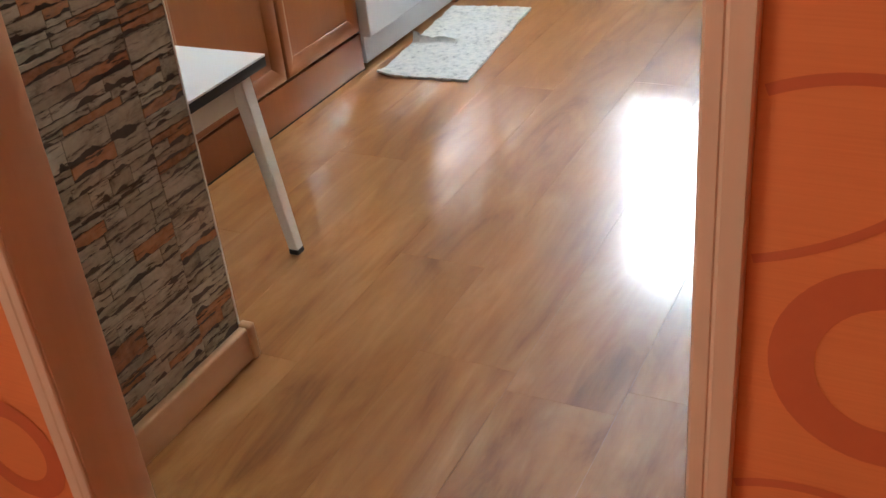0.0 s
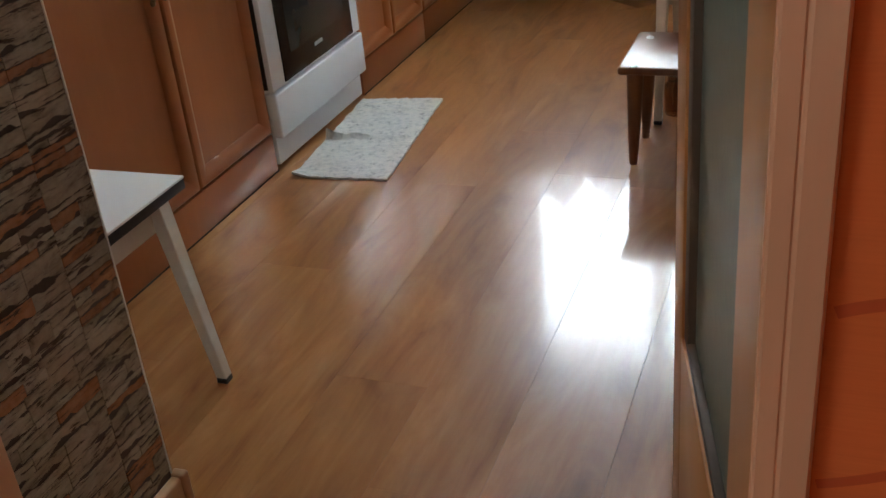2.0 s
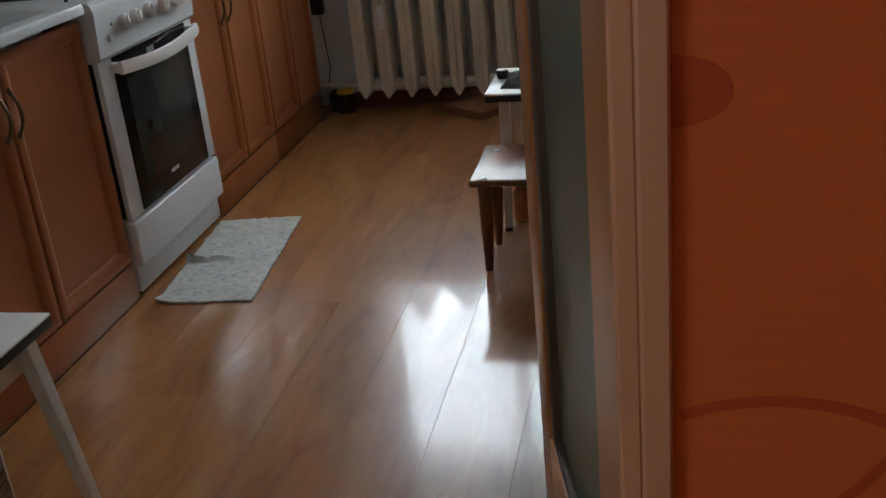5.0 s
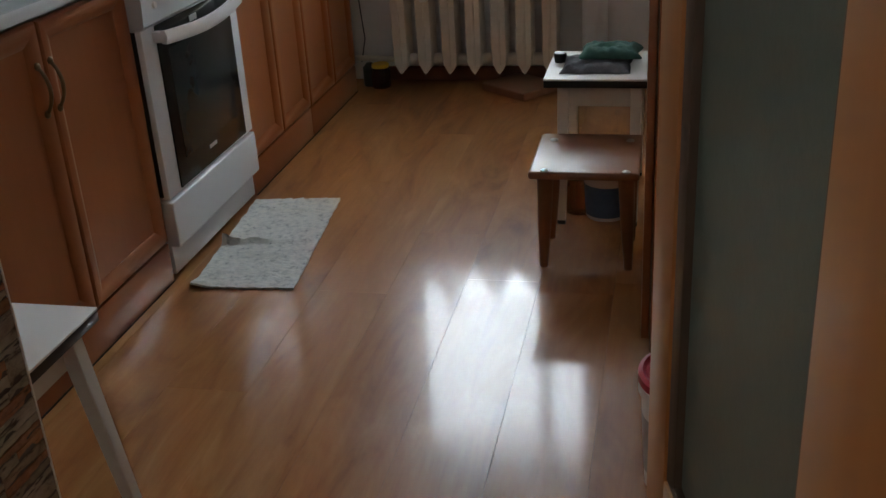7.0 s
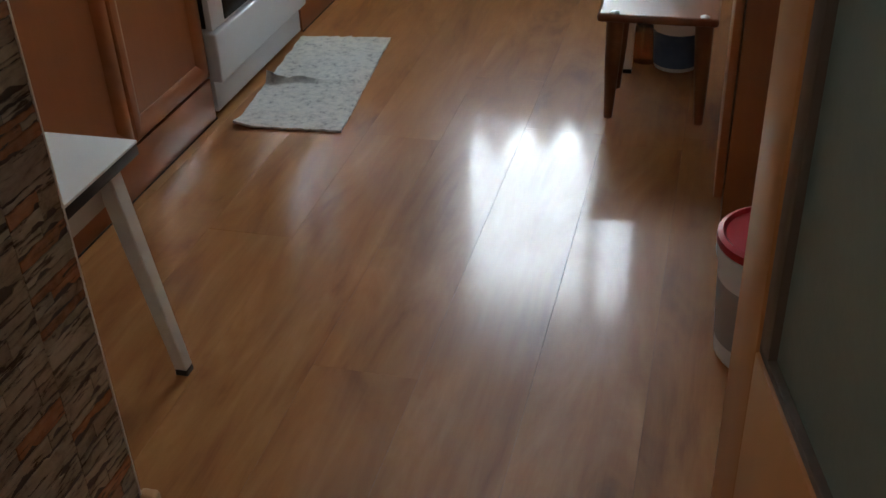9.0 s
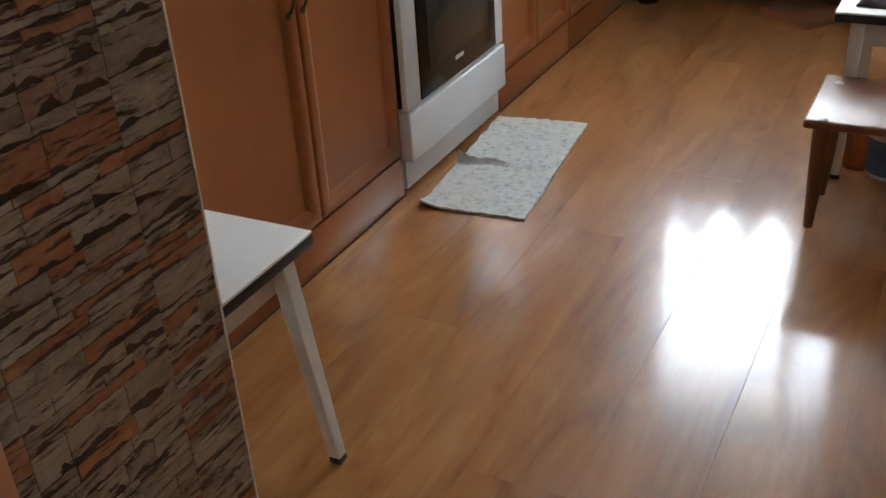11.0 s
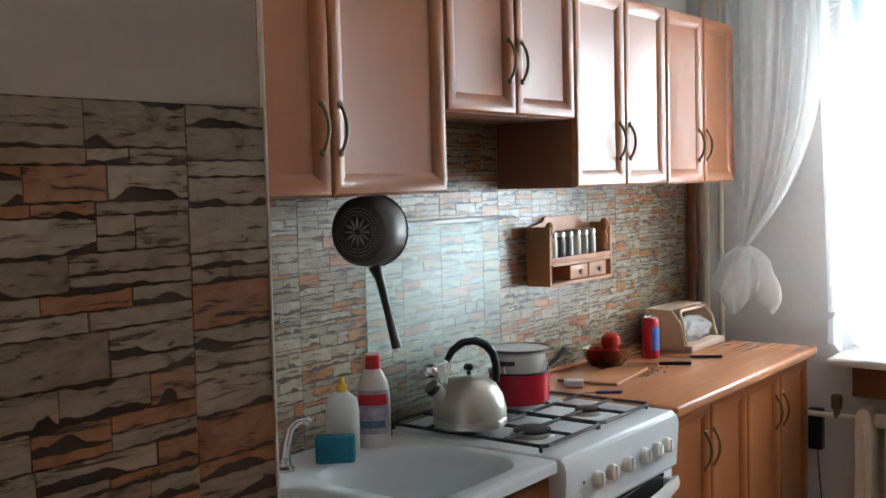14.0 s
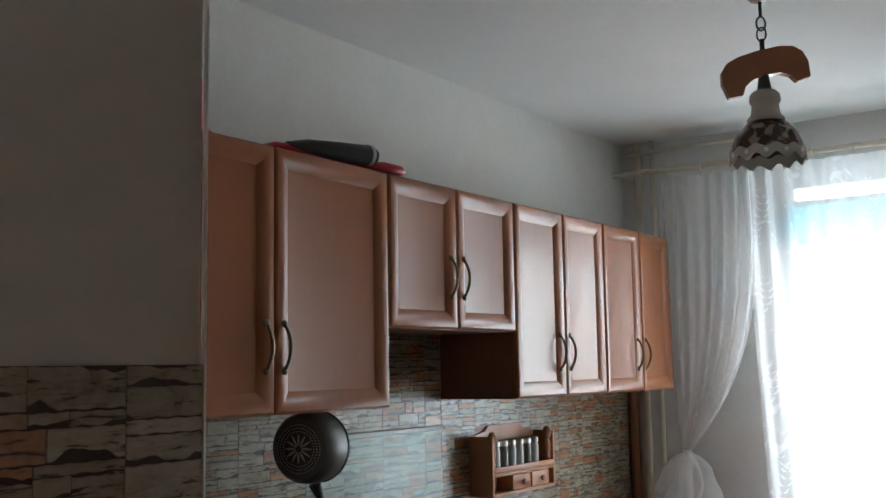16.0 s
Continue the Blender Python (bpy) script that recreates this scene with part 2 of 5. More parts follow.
_c = _n.mix(_n.ramp(_f, [(0.355, (1, 1, 1)), (0.385, (0.85, 0.85, 0.85)), (0.42, (0.25, 0.25, 0.25)), (0.52, (0, 0, 0))]), _base, (0.05, 0.028, 0.017))
_c = _n.mix(0.9, _c, _n.ramp(_w, [(0.30, (0.40, 0.35, 0.31)), (0.42, (0.82, 0.80, 0.78)), (0.55, (1.0, 1.0, 0.99)), (0.72, (1.15, 1.15, 1.14))]), "MULTIPLY")
_n.link(_n.mix(0.13, _c, _n.ramp(_g, [(0.3, (0.20, 0.16, 0.12)), (0.7, (0.52, 0.47, 0.40))])), _n.b.inputs["Base Color"])
_n.bump(_w, 0.35, 0.003)
# dark backing: joints between stones and the shadows printed below them
M_STONESHADOW = mottled("stone_gap_shadow", (0.026, 0.013, 0.007), (0.062, 0.032, 0.018), 60, (0.4, 0.5), 0.05)

# woven rag rug: pale with dark flecks
M_RUG = material("rag_rug", (0.6, 0.6, 0.58), 0.95)
_n = Nodes(M_RUG)
_f = _n.noise(_n.coords((60, 160, 1)), 1.0, 3)
_g = _n.noise(_n.coords((1, 1, 1)), 55, 4, 0.6)
_c = _n.ramp(_g, [(0.3, (0.22, 0.23, 0.24)), (0.4, (0.52, 0.53, 0.52)), (0.55, (0.66, 0.66, 0.63)), (0.75, (0.72, 0.70, 0.64))])
_n.link(_n.mix(0.25, _c, _n.ramp(_f, [(0.3, (0.4, 0.41, 0.42)), (0.7, (0.75, 0.74, 0.70))])), _n.b.inputs["Base Color"])
_n.bump(_f, 0.8, 0.003)

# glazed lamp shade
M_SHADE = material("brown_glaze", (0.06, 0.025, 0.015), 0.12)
_n = Nodes(M_SHADE)
_f = _n.noise(_n.coords((1, 1, 1)), 42, 2, 0.4)
_n.link(_n.ramp(_f, [(0.5, (0.05, 0.02, 0.013)), (0.58, (0.3, 0.22, 0.17))]), _n.b.inputs["Base Color"])
M_CREAM = material("cream_glaze", (0.52, 0.47, 0.40), 0.15)

M_CREAMPOT = mottled("white_pot_enamel", (0.66, 0.66, 0.63), (0.72, 0.72, 0.69), 20, (0.2, 0.3), 0)
M_DARKRIM = material("grey_rim", (0.12, 0.13, 0.13), 0.3, 0.6)
M_BOTTLE = material("milky_bottle", (0.72, 0.72, 0.70), 0.35)
M_LABEL = mottled("label_print", (0.22, 0.20, 0.30), (0.6, 0.55, 0.58), 70, (0.4, 0.5), 0)
M_TOMATO = mottled("tomato_skin", (0.36, 0.012, 0.010), (0.46, 0.025, 0.012), 25, (0.15, 0.22), 0)
M_SPICE1 = material("pale_spice_jar", (0.52, 0.50, 0.44), 0.12)
M_SPICE2 = material("dark_spice_jar", (0.17, 0.17, 0.14), 0.12)
M_SPICE3 = material("grey_spice_jar", (0.40, 0.42, 0.42), 0.12)
M_BLUEBAND = material("light_blue_print", (0.05, 0.16, 0.55), 0.3)
M_BROWNPL = material("brown_handle", (0.05, 0.02, 0.012), 0.35)
M_PURPLE = material("purple_handle", (0.09, 0.05, 0.22), 0.35)


# ---------- mesh helpers ----------
def box(bm, x0, x1, y0, y1, z0, z1, bevel=0.0, seg=2):
    g = bmesh.ops.create_cube(bm, size=1, matrix=Matrix.Translation(((x0 + x1) / 2, (y0 + y1) / 2, (z0 + z1) / 2)) @ Matrix.Diagonal((x1 - x0, y1 - y0, z1 - z0, 1)))
    if bevel:
        es = list({e for v in g["verts"] for e in v.link_edges})
        bmesh.ops.bevel(bm, geom=es, offset=bevel, segments=seg, affect="EDGES", profile=0.5)
    return bm


def lathe(bm, profile, m=Matrix(), n=24, wave=None):
    """Rings of (radius, height) about z. wave(angle, ring index) shifts a height."""
    rings = []
    for i, (r, z) in enumerate(profile):
        if r < 1e-6:
            rings.append([bm.verts.new(m @ Vector((0, 0, z)))])
        else:
            rings.append([bm.verts.new(m @ Vector((r * math.cos(2 * math.pi * k / n), r * math.sin(2 * math.pi * k / n), z + (wave(2 * math.pi * k / n, i) if wave else 0)))) for k in range(n)])
    for a, b in zip(rings, rings[1:]):
        for k in range(n):
            q = [a[k % len(a)], a[(k + 1) % len(a)], b[(k + 1) % len(b)], b[k % len(b)]]
            u = []
            for v in q:
                if v not in u:
                    u.append(v)
            if len(u) > 2:
                bm.faces.new(u)
    return bm


def tube(bm, pts, r, n=8, cap=True):
    """A round rod through points; r a number or one for each point."""
    pts = [Vector(p) for p in pts]
    rs = r if isinstance(r, (list, tuple)) else [r] * len(pts)
    rings, up = [], None
    for i, p in enumerate(pts):
        d = (pts[min(i + 1, len(pts) - 1)] - pts[max(i - 1, 0)]).normalized()
        if up is None:
            up = d.orthogonal().normalized()
        up = (up - d * up.dot(d)).normalized()
        s = d.cross(up)
        rings.append([bm.verts.new(p + (up * math.cos(2 * math.pi * k / n) + s * math.sin(2 * math.pi * k / n)) * rs[i]) for k in range(n)])
    for a, b in zip(rings, rings[1:]):
        for k in range(n):
            bm.faces.new((a[k], a[(k + 1) % n], b[(k + 1) % n], b[k]))
    if cap:
        bm.faces.new(rings[0][::-1])
        bm.faces.new(rings[-1])
    return bm


def taper(bm, p, q, a, b):
    """A square leg from p (half width a) to q (half width b)."""
    rings = []
    for c, h in ((p, a), (q, b)):
        rings.append([bm.verts.new(Vector(c) + Vector((sx * h, sy * h, 0))) for sx, sy in ((-1, -1), (1, -1), (1, 1), (-1, 1))])
    for k in range(4):
        bm.faces.new((rings[0][k], rings[0][(k + 1) % 4], rings[1][(k + 1) % 4], rings[1][k]))
    bm.faces.new(rings[0][::-1])
    bm.faces.new(rings[1])
    bmesh.ops.bevel(bm, geom=list(bm.edges), offset=0.002, segments=1, affect="EDGES")
    return bm


def part(name, bm, mat, parent=None, label="", smooth=35):
    bmesh.ops.recalc_face_normals(bm, faces=bm.faces)
    me = bpy.data.meshes.new(name)
    bm.to_mesh(me)
    bm.free()
    if smooth:
        for p in me.polygons:
            p.use_smooth = True
        me.set_sharp_from_angle(angle=radians(smooth))
    if mat:
        me.materials.append(mat)
    ob = new(name, me)
    if parent:
        ob.parent = parent
        m = parent.matrix_basis.copy()
        if parent.parent:
            m = parent.parent.matrix_basis @ parent.matrix_parent_inverse @ m
        ob.matrix_parent_inverse = m.inverted()
    if label:
        ob["label"] = label
    return ob


def thing(name, x, y, z, label, category, group=""):
    ob = new(name)
    ob.empty_display_size = 0.05
    ob.matrix_basis = Matrix.Translation((x, y, z))
    return tagged(ob, label, category, group)


B = bmesh.new


def structure(name, bm, mat, label, category):
    return tagged(part(name, bm, mat), label, category, kind="structure")


# ---------- the setting ----------
floor = structure("floor", box(B(), WX - 0.1, RX + 0.1, DY0 - 0.1, WY + 0.1, -0.06, -0.012), M_GAPSHADOW, "laminate floor of oak-coloured planks in the kitchen", "floor")
structure("hall_floor", box(B(), -1.9, 1.3, -2.2, DY0 - 0.1, -0.06, 0.0), M_FLOOR, "plain wooden hall floor outside the kitchen", "floor")
structure("ceiling", box(B(), WX - 0.1, RX + 0.1, DY0, WY + 0.3, CZ, CZ + 0.1), M_CEIL, "white painted kitchen ceiling", "ceiling")
structure("hall_ceiling", box(B(), -1.9, 1.3, -2.2, DY0, CZ, CZ + 0.1), M_CEIL, "white painted hall ceiling", "ceiling")
structure("wall_west", box(B(), WX - 0.1, WX, DY1 + 0.005, WY, 0, CZ), M_WALL, "white painted kitchen wall behind the units", "wall")
# wall out of view; darker beige picked to send less bounce onto the pillar
structure("wall_east", box(B(), RX, RX + 0.1, DY1 + 0.005, WY, 0, CZ), M_BEIGE, "unseen kitchen wall, beige chosen to cut bounced light", "wall")
pillar = structure("wall_pillar", box(B(), WX + 0.005, -1.129, DY1 + 0.005, 1.364, 0, CZ), M_BEIGE, "projecting wall, stone facing below and pale beige paint above", "wall")
# window wall with its opening
W0, W1, WZ0, WZ1 = -1.56, -0.54, 0.815, 2.285
bm = B()
for a in ((WX - 0.1, W0, 0, CZ), (W1, RX + 0.1, 0, CZ), (W0, W1, 0, WZ0), (W0, W1, WZ1, CZ)):
    box(bm, a[0], a[1], WY, WY + 0.3, a[2], a[3])
structure("wall_north", bm, M_GREYWALL, "pale grey painted window wall", "wall")
# doorway wall between hall and kitchen, papered on the hall side
OX0, OX1, OZ = -0.878, -0.180, 2.02
for nm, y0, y1, mat, lab in (("wall_south", DY0 + 0.043, DY1, M_WALL, "white painted kitchen side of the doorway wall"), ("wall_hall", DY0, DY0 + 0.043, M_PAPER, "hall wall with orange wallpaper printed with rings")):
    bm = B()
    for a in ((-2.3, OX0 - 0.02, 0, CZ), (OX1 + 0.02, 1.3, 0, CZ), (OX0 - 0.02, OX1 + 0.02, OZ + 0.02, CZ)):
        box(bm, a[0], a[1], y0, y1, a[2], a[3])
    ob = structure(nm, bm, mat, lab, "wall")
    if nm == "wall_hall":
        hall_wall = ob
# unseen side wall; its opening is assumed, to go with the added hall lamp
bm = B()
for a in ((-2.2, -1.3, 0, CZ), (-0.2, DY0, 0, CZ), (-1.3, -0.2, 0, 0.85), (-1.3, -0.2, 2.15, CZ)):
    box(bm, -2.0, -1.9, a[0], a[1], a[2], a[3])
structure("wall_hall_west", bm, M_PAPER, "hall side wall with orange wallpaper and an assumed, unseen window opening", "wall")
structure("wall_hall_east", box(B(), 1.3, 1.4, -2.2, DY0, 0, CZ), M_PAPER, "hall side wall with orange wallpaper", "wall")
bm = box(B(), -2.0, 1.4, -2.3, -2.2, 0, CZ)
structure("wall_hall_south", bm, M_WALL, "plain white hall wall", "wall")

# rings printed on the wallpaper, a hair proud of it
def ring(bm, cx, cz, ra, rb, a0=0.0, a1=360.0, squash=1.0, lift=0.0, n=48):
    last = None
    for k in range(n + 1):
        a = radians(a0 + (a1 - a0) * k / n)
        pair = [bm.verts.new((cx + r * math.cos(a), DY0 - 0.0004 - lift, cz + r * math.sin(a) * squash)) for r in (ra, rb)]
        inside = all(v.co.x > -0.146 or v.co.x < -0.916 for v in pair)
        if last and inside:
            bm.faces.new((last[0], last[1], pair[1], pair[0]))
        last = pair if inside else None
    return bm


RINGS = thing("wallpaper_print", 0.05, DY0 - 0.001, 0.6, "dark red rings and curved lines printed on orange wallpaper", "wallpaper print")
RINGS["kind"] = "structure"
for lift, (cx, cz, ra, rb, a0, a1, sq) in enumerate(((-0.046, 0.660, 0.050, 0.081, -180, 180, 1.0), (-0.1455, 1.064, 0.0, 0.034, -90, 90, 0.62), (-0.08, 0.708, 0.152, 0.160, 0, 115, 1.0), (-0.20, 0.95, 0.222, 0.229, -75, 5, 1.0), (-0.09, 0.40, 0.138, 0.146, 20, 112, 1.0), (0.16, 1.0, 0.10, 0.14, -180, 180, 1.0), (-1.0, 0.30, 0.05, 0.078, -180, 180, 1.0), (-1.12, 0.66, 0.2, 0.21, -120, 0, 1.0))):
    part("printed_ring", ring(B(), cx, cz, ra, rb, a0, a1, sq, 0.0001 * lift), M_PAPERRING, RINGS, smooth=0)

# ---------- door frame and door ----------
frame_thing = thing("door_frame", -0.53, DY0, 0, "varnished pine door frame with moulded architrave", "door frame")
frame_thing["kind"] = "structure"
for sx, x in ((-1, OX0), (1, OX1)):
    part("jamb", box(B(), min(x, x + sx * 0.02), max(x, x + sx * 0.02), DY0 - 0.004, DY1 + 0.004, 0, OZ + 0.02, 0.002), M_PINE, frame_thing)
    bm = B()
    a = x + sx * 0.002
    # moulded architrave: flat, bead, outer slope
    prof = [(0.0, 0.0), (0.0, 0.005), (0.0015, 0.0065), (0.012, 0.0068), (0.0132, 0.0060), (0.0145, 0.0062), (0.016, 0.0072), (0.031, 0.0076), (0.0325, 0.006), (0.033, 0.0)]
    lo = [bm.verts.new((a + sx * p, DY0 - 0.002 - q, 0.0)) for p, q in prof]
    hi = [bm.verts.new((a + sx * p, DY0 - 0.002 - q, OZ + 0.036)) for p, q in prof]
    for k in range(len(prof) - 1):
        bm.faces.new((lo[k], lo[k + 1], hi[k + 1], hi[k]))
    bm.faces.new(hi)
    part("architrave", bm, M_PINE, frame_thing, smooth=25)
part("head_jamb", box(B(), OX0, OX1, DY0 - 0.004, DY1 + 0.004, OZ, OZ + 0.02, 0.002), M_PINE, frame_thing)
part("head_architrave", box(B(), OX0 - 0.036, OX1 + 0.036, DY0 - 0.022, DY0 - 0.002, OZ + 0.037, OZ + 0.075, 0.004), M_PINE, frame_thing)

# leaf: built along +y from the hinge, then turned
LEAF = 0.722
TH = 0.036
door = thing("door_1", OX1 + 0.012, DY1 + 0.008, 0.008, "open pine door with a frosted grey-green pane", "door")
door["kind"] = "structure"
hinge = Matrix.Translation((OX1 + 0.012, DY1 + 0.008, 0.008)) @ pose(0, 0, 0, 0, 0, 13.8)


def turned(bm, m=hinge):
    bmesh.ops.transform(bm, matrix=m, verts=bm.verts)
    return bm


S0, S1 = 0.20, 0.095
for nm, y0, y1, z0, z1 in (("stile", 0, S0, 0, 1.99), ("stile", LEAF - S1, LEAF, 0, 1.99), ("rail", S0, LEAF - S1, 0, 0.36), ("rail", S0, LEAF - S1, 1.87, 1.99)):
    part(nm, turned(box(B(), 0, TH, y0, y1, z0, z1, 0.003)), M_LEAF, door)
for y0, y1, z0, z1 in ((S0, S0 + 0.012, 0.36, 1.87), (LEAF - S1 - 0.036, LEAF - S1, 0.36, 1.87), (S0, LEAF - S1, 0.36, 0.374), (S0, LEAF - S1, 1.856, 1.87)):
    part("glazing_bead", turned(box(B(), 0.004, 0.032, y0, y1, z0, z1, 0.003)), M_BEAD, door, "dark grey-brown glazing bead")
part("pane", turned(box(B(), 0.015, 0.021, S0 + 0.01, LEAF - S1 - 0.01, 0.37, 1.86)), M_FROST, door, "frosted grey-green pane")

# skirting on the projecting wall
bm = box(B(), -1.129, -1.109, DY1 + 0.02, 1.37, 0.0, 0.07, 0.006, 3)
sk = structure("baseboard", bm, M_SKIRT, "wood-look baseboard with rounded end cap", "baseboard")
part("end_cap", box(B(), -1.133, -1.104, 1.366, 1.386, 0.0, 0.074, 0.006, 3), M_SKIRT, sk)
structure("baseboard_north", box(B(), -1.60, RX, WY - 0.018, WY, 0.0, 0.06, 0.004), M_DARKWOOD, "dark baseboard under the window", "baseboard")


# ---------- cabinet parts ----------
def front(bm, x, y0, y1, z0, z1):
    """A mitred frame-and-panel cabinet front that faces +x."""
    prof = [(0.0, -0.018), (0.0, -0.007), (0.002, -0.003), (0.006, 0.0), (0.012, 0.0012), (0.020, 0.0008), (0.027, -0.0010), (0.046, -0.0095), (0.048, -0.0115), (0.0495, -0.0118)]
    rings = []
    for i, d in prof:
        rings.append([bm.verts.new((x + d, y, z)) for y, z in ((y0 + i, z0 + i), (y1 - i, z0 + i), (y1 - i, z1 - i), (y0 + i, z1 - i))])
    for a, b in zip(rings, rings[1:]):
        for k in range(4):
            bm.faces.new((a[k], a[(k + 1) % 4], b[(k + 1) % 4], b[k]))
    bm.faces.new(rings[-1])
    bm.faces.new(rings[0][::-1])
    return bm


def bow_handle(parent, x, y, z0, z1):
    h = z1 - z0
    bm = B()
    pts = [(x + 0.021 * math.sin(math.pi * k / 12) ** 0.75, y, z0 + h * k / 12) for k in range(13)]
    tube(bm, pts, [0.0034 + 0.0012 * math.sin(math.pi * k / 12) if 0 < k < 12 else 0.0058 for k in range(13)], 8)
    for z in (z0, z1):
        lathe(bm, [(0.0, 0.0), (0.0085, 0.0), (0.0085, 0.003), (0.006, 0.006), (0.0, 0.008)], pose(x, y, z, 0, 90, 0), 12)
    return part("handle", bm, M_BRASS, parent, "curved antique-brass handle")


def cabinet(name, label, x, y0, y1, z0, z1, back, doors, handles, plinth=0.0, group="", body_top=None):
    c = thing(name, (x + back) / 2, (y0 + y1) / 2, z0 - plinth, label, "cabinet", group)
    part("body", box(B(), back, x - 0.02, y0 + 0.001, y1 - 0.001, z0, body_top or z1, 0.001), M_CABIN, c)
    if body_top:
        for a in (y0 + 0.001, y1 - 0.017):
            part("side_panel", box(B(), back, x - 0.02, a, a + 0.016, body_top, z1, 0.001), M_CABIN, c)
    if plinth:
        part("plinth", box(B(), back + 0.05, x - 0.004, y0 + 0.001, y1 - 0.001, z0 - plinth, z0 - 0.004, 0.001), M_CAB, c)
        # shadow line at the plinth foot, put in as a dark strip
        part("plinth_shadow", box(B(), x - 0.0035, x - 0.0015, y0 + 0.001, y1 - 0.001, z0 - plinth, z0 - plinth + 0.0035), M_GAPSHADOW, c, "dark strip painted as the shadow line along the floor")
    for (a, b), (hy, h0, h1) in zip(doors, handles):
        d = part("door", front(B(), x, a + 0.0015, b - 0.0015, z0 + 0.002, z1 - 0.002), M_CAB, c, smooth=25)
        if hy is not None:
            bow_handle(d, x, hy, h0, h1)
    return c


FX = -1.63
NH = (None, 0, 0)
cabinet("base_cabinet", "orange beech sink cabinet with two panelled doors", FX, 1.885, 2.692, 0.115, 0.80, WX + 0.005, ((1.885, 2.308), (2.308, 2.692)), ((2.276, 0.605, 0.71), (2.326, 0.605, 0.71)), 0.115, "base cabinets", 0.66)
cabinet("base_cabinet", "orange beech base cabinet between stove and window", FX, 3.315, 3.91, 0.115, 0.81, WX + 0.005, ((3.315, 3.614), (3.614, 3.91)), ((3.570, 0.61, 0.718), (3.632, 0.61, 0.718)), 0.115, "base cabinets")
cabinet("base_cabinet", "orange beech base cabinet at the end of the row", FX, 3.91, 4.505, 0.115, 0.81, WX + 0.005, ((3.91, 4.212), (4.212, 4.505)), ((4.172, 0.61, 0.718), (4.238, 0.61, 0.718)), 0.115, "base cabinets")
cabinet("base_cabinet", "orange beech corner cabinet behind the white stool", FX, 1.38, 1.88, 0.115, 0.79, WX + 0.005, ((1.38, 1.88),), (NH,), 0.115, "base cabinets")
UX = -1.898
UZ0, UZ1, UH = 1.458, 2.046, 1.655
cabinet("wall_cabinet", "wide beech wall cabinet above the sink", UX, 1.875, 2.687, UZ0, UZ1, WX + 0.002, ((1.875, 2.282), (2.282, 2.687)), ((2.252, 1.553, 1.655), (2.308, 1.553, 1.655)), 0, "wall cabinets")
cabinet("wall_cabinet", "short beech wall cabinet above the stove", UX, 2.689, 3.302, UH, UZ1, WX + 0.002, ((2.689, 2.995), (2.995, 3.302)), ((2.963, 1.745, 1.85), (3.022, 1.745, 1.85)), 0, "wall cabinets")
cabinet("wall_cabinet", "beech wall cabinet above the worktop", UX, 3.304, 3.905, UZ0, UZ1, WX + 0.002, ((3.304, 3.612), (3.612, 3.905)), ((3.572, 1.545, 1.65), (3.636, 1.545, 1.65)), 0, "wall cabinets")
cabinet("wall_cabinet", "beech wall cabinet beside the window", UX, 3.907, 4.49, UZ0, UZ1, WX + 0.002, ((3.907, 4.21), (4.21, 4.49)), ((4.165, 1.54, 1.645), (4.232, 1.54, 1.645)), 0, "wall cabinets")
wt = thing("worktop", -1.89, 3.91, 0.813, "orange beech worktop with rounded front edge", "worktop")
part("slab", box(B(), WX + 0.002, -1.597, 3.312, 4.513, 0.813, 0.847, 0.009, 3), M_TOP, wt)
part("end_strip", box(B(), WX + 0.004, -1.602, 4.5132, 4.5165, 0.814, 0.8455, 0.001), M_RACK, wt, "paler end strip")
part("wall_strip", box(B(), WX + 0.0055, WX + 0.016, 3.315, 4.51, 0.8475, 0.862, 0.004), M_TOP, wt)
tagged(part("worktop", box(B(), WX + 0.01, -1.60, 1.375, 1.838, 0.793, 0.825, 0.006, 3), M_TOP), "short piece of beech worktop beside the sink", "worktop")


# ---------- sink ----------
def rounded(x0, x1, y0, y1, r, n=6):
    pts = []
    for cx, cy, a in ((x1 - r, y1 - r, 0), (x0 + r, y1 - r, 90), (x0 + r, y0 + r, 180), (x1 - r, y0 + r, 270)):
        for k in range(n + 1):
            t = radians(a + 90 * k / n)
            pts.append((cx + r * math.cos(t), cy + r * math.sin(t)))
    return pts


SZ = 0.843
sink = thing("sink", -1.89, 2.27, 0.81, "white inset double-bowl kitchen sink, slightly worn", "sink")
bm = B()
loops = []
outer = rounded(WX + 0.012, -1.603, 1.842, 2.680, 0.012)
bowls = [rounded(-2.0, -1.655, 1.885, 2.215, 0.07), rounded(-2.02, -1.652, 2.262, 2.648, 0.10)]
edges = []
for pts in [outer] + bowls:
    vs = [bm.verts.new((x, y, SZ)) for x, y in pts]
    edges += [bm.edges.new((vs[k], vs[(k + 1) % len(vs)])) for k in range(len(vs))]
    loops.append(vs)
bmesh.ops.triangle_fill(bm, edges=edges, use_beauty=True)


def drop(vs, steps):
    n = len(vs)
    c = sum((v.co for v in vs), Vector()) / n
    prev = vs
    for s, dz in steps:
        cur = [bm.verts.new((c.x + (v.co.x - c.x) * s, c.y + (v.co.y - c.y) * s, SZ + dz)) for v in vs]
        for k in range(n):
            bm.faces.new((prev[k], prev[(k + 1) % n], cur[(k + 1) % n], cur[k]))
        prev = cur
    return prev


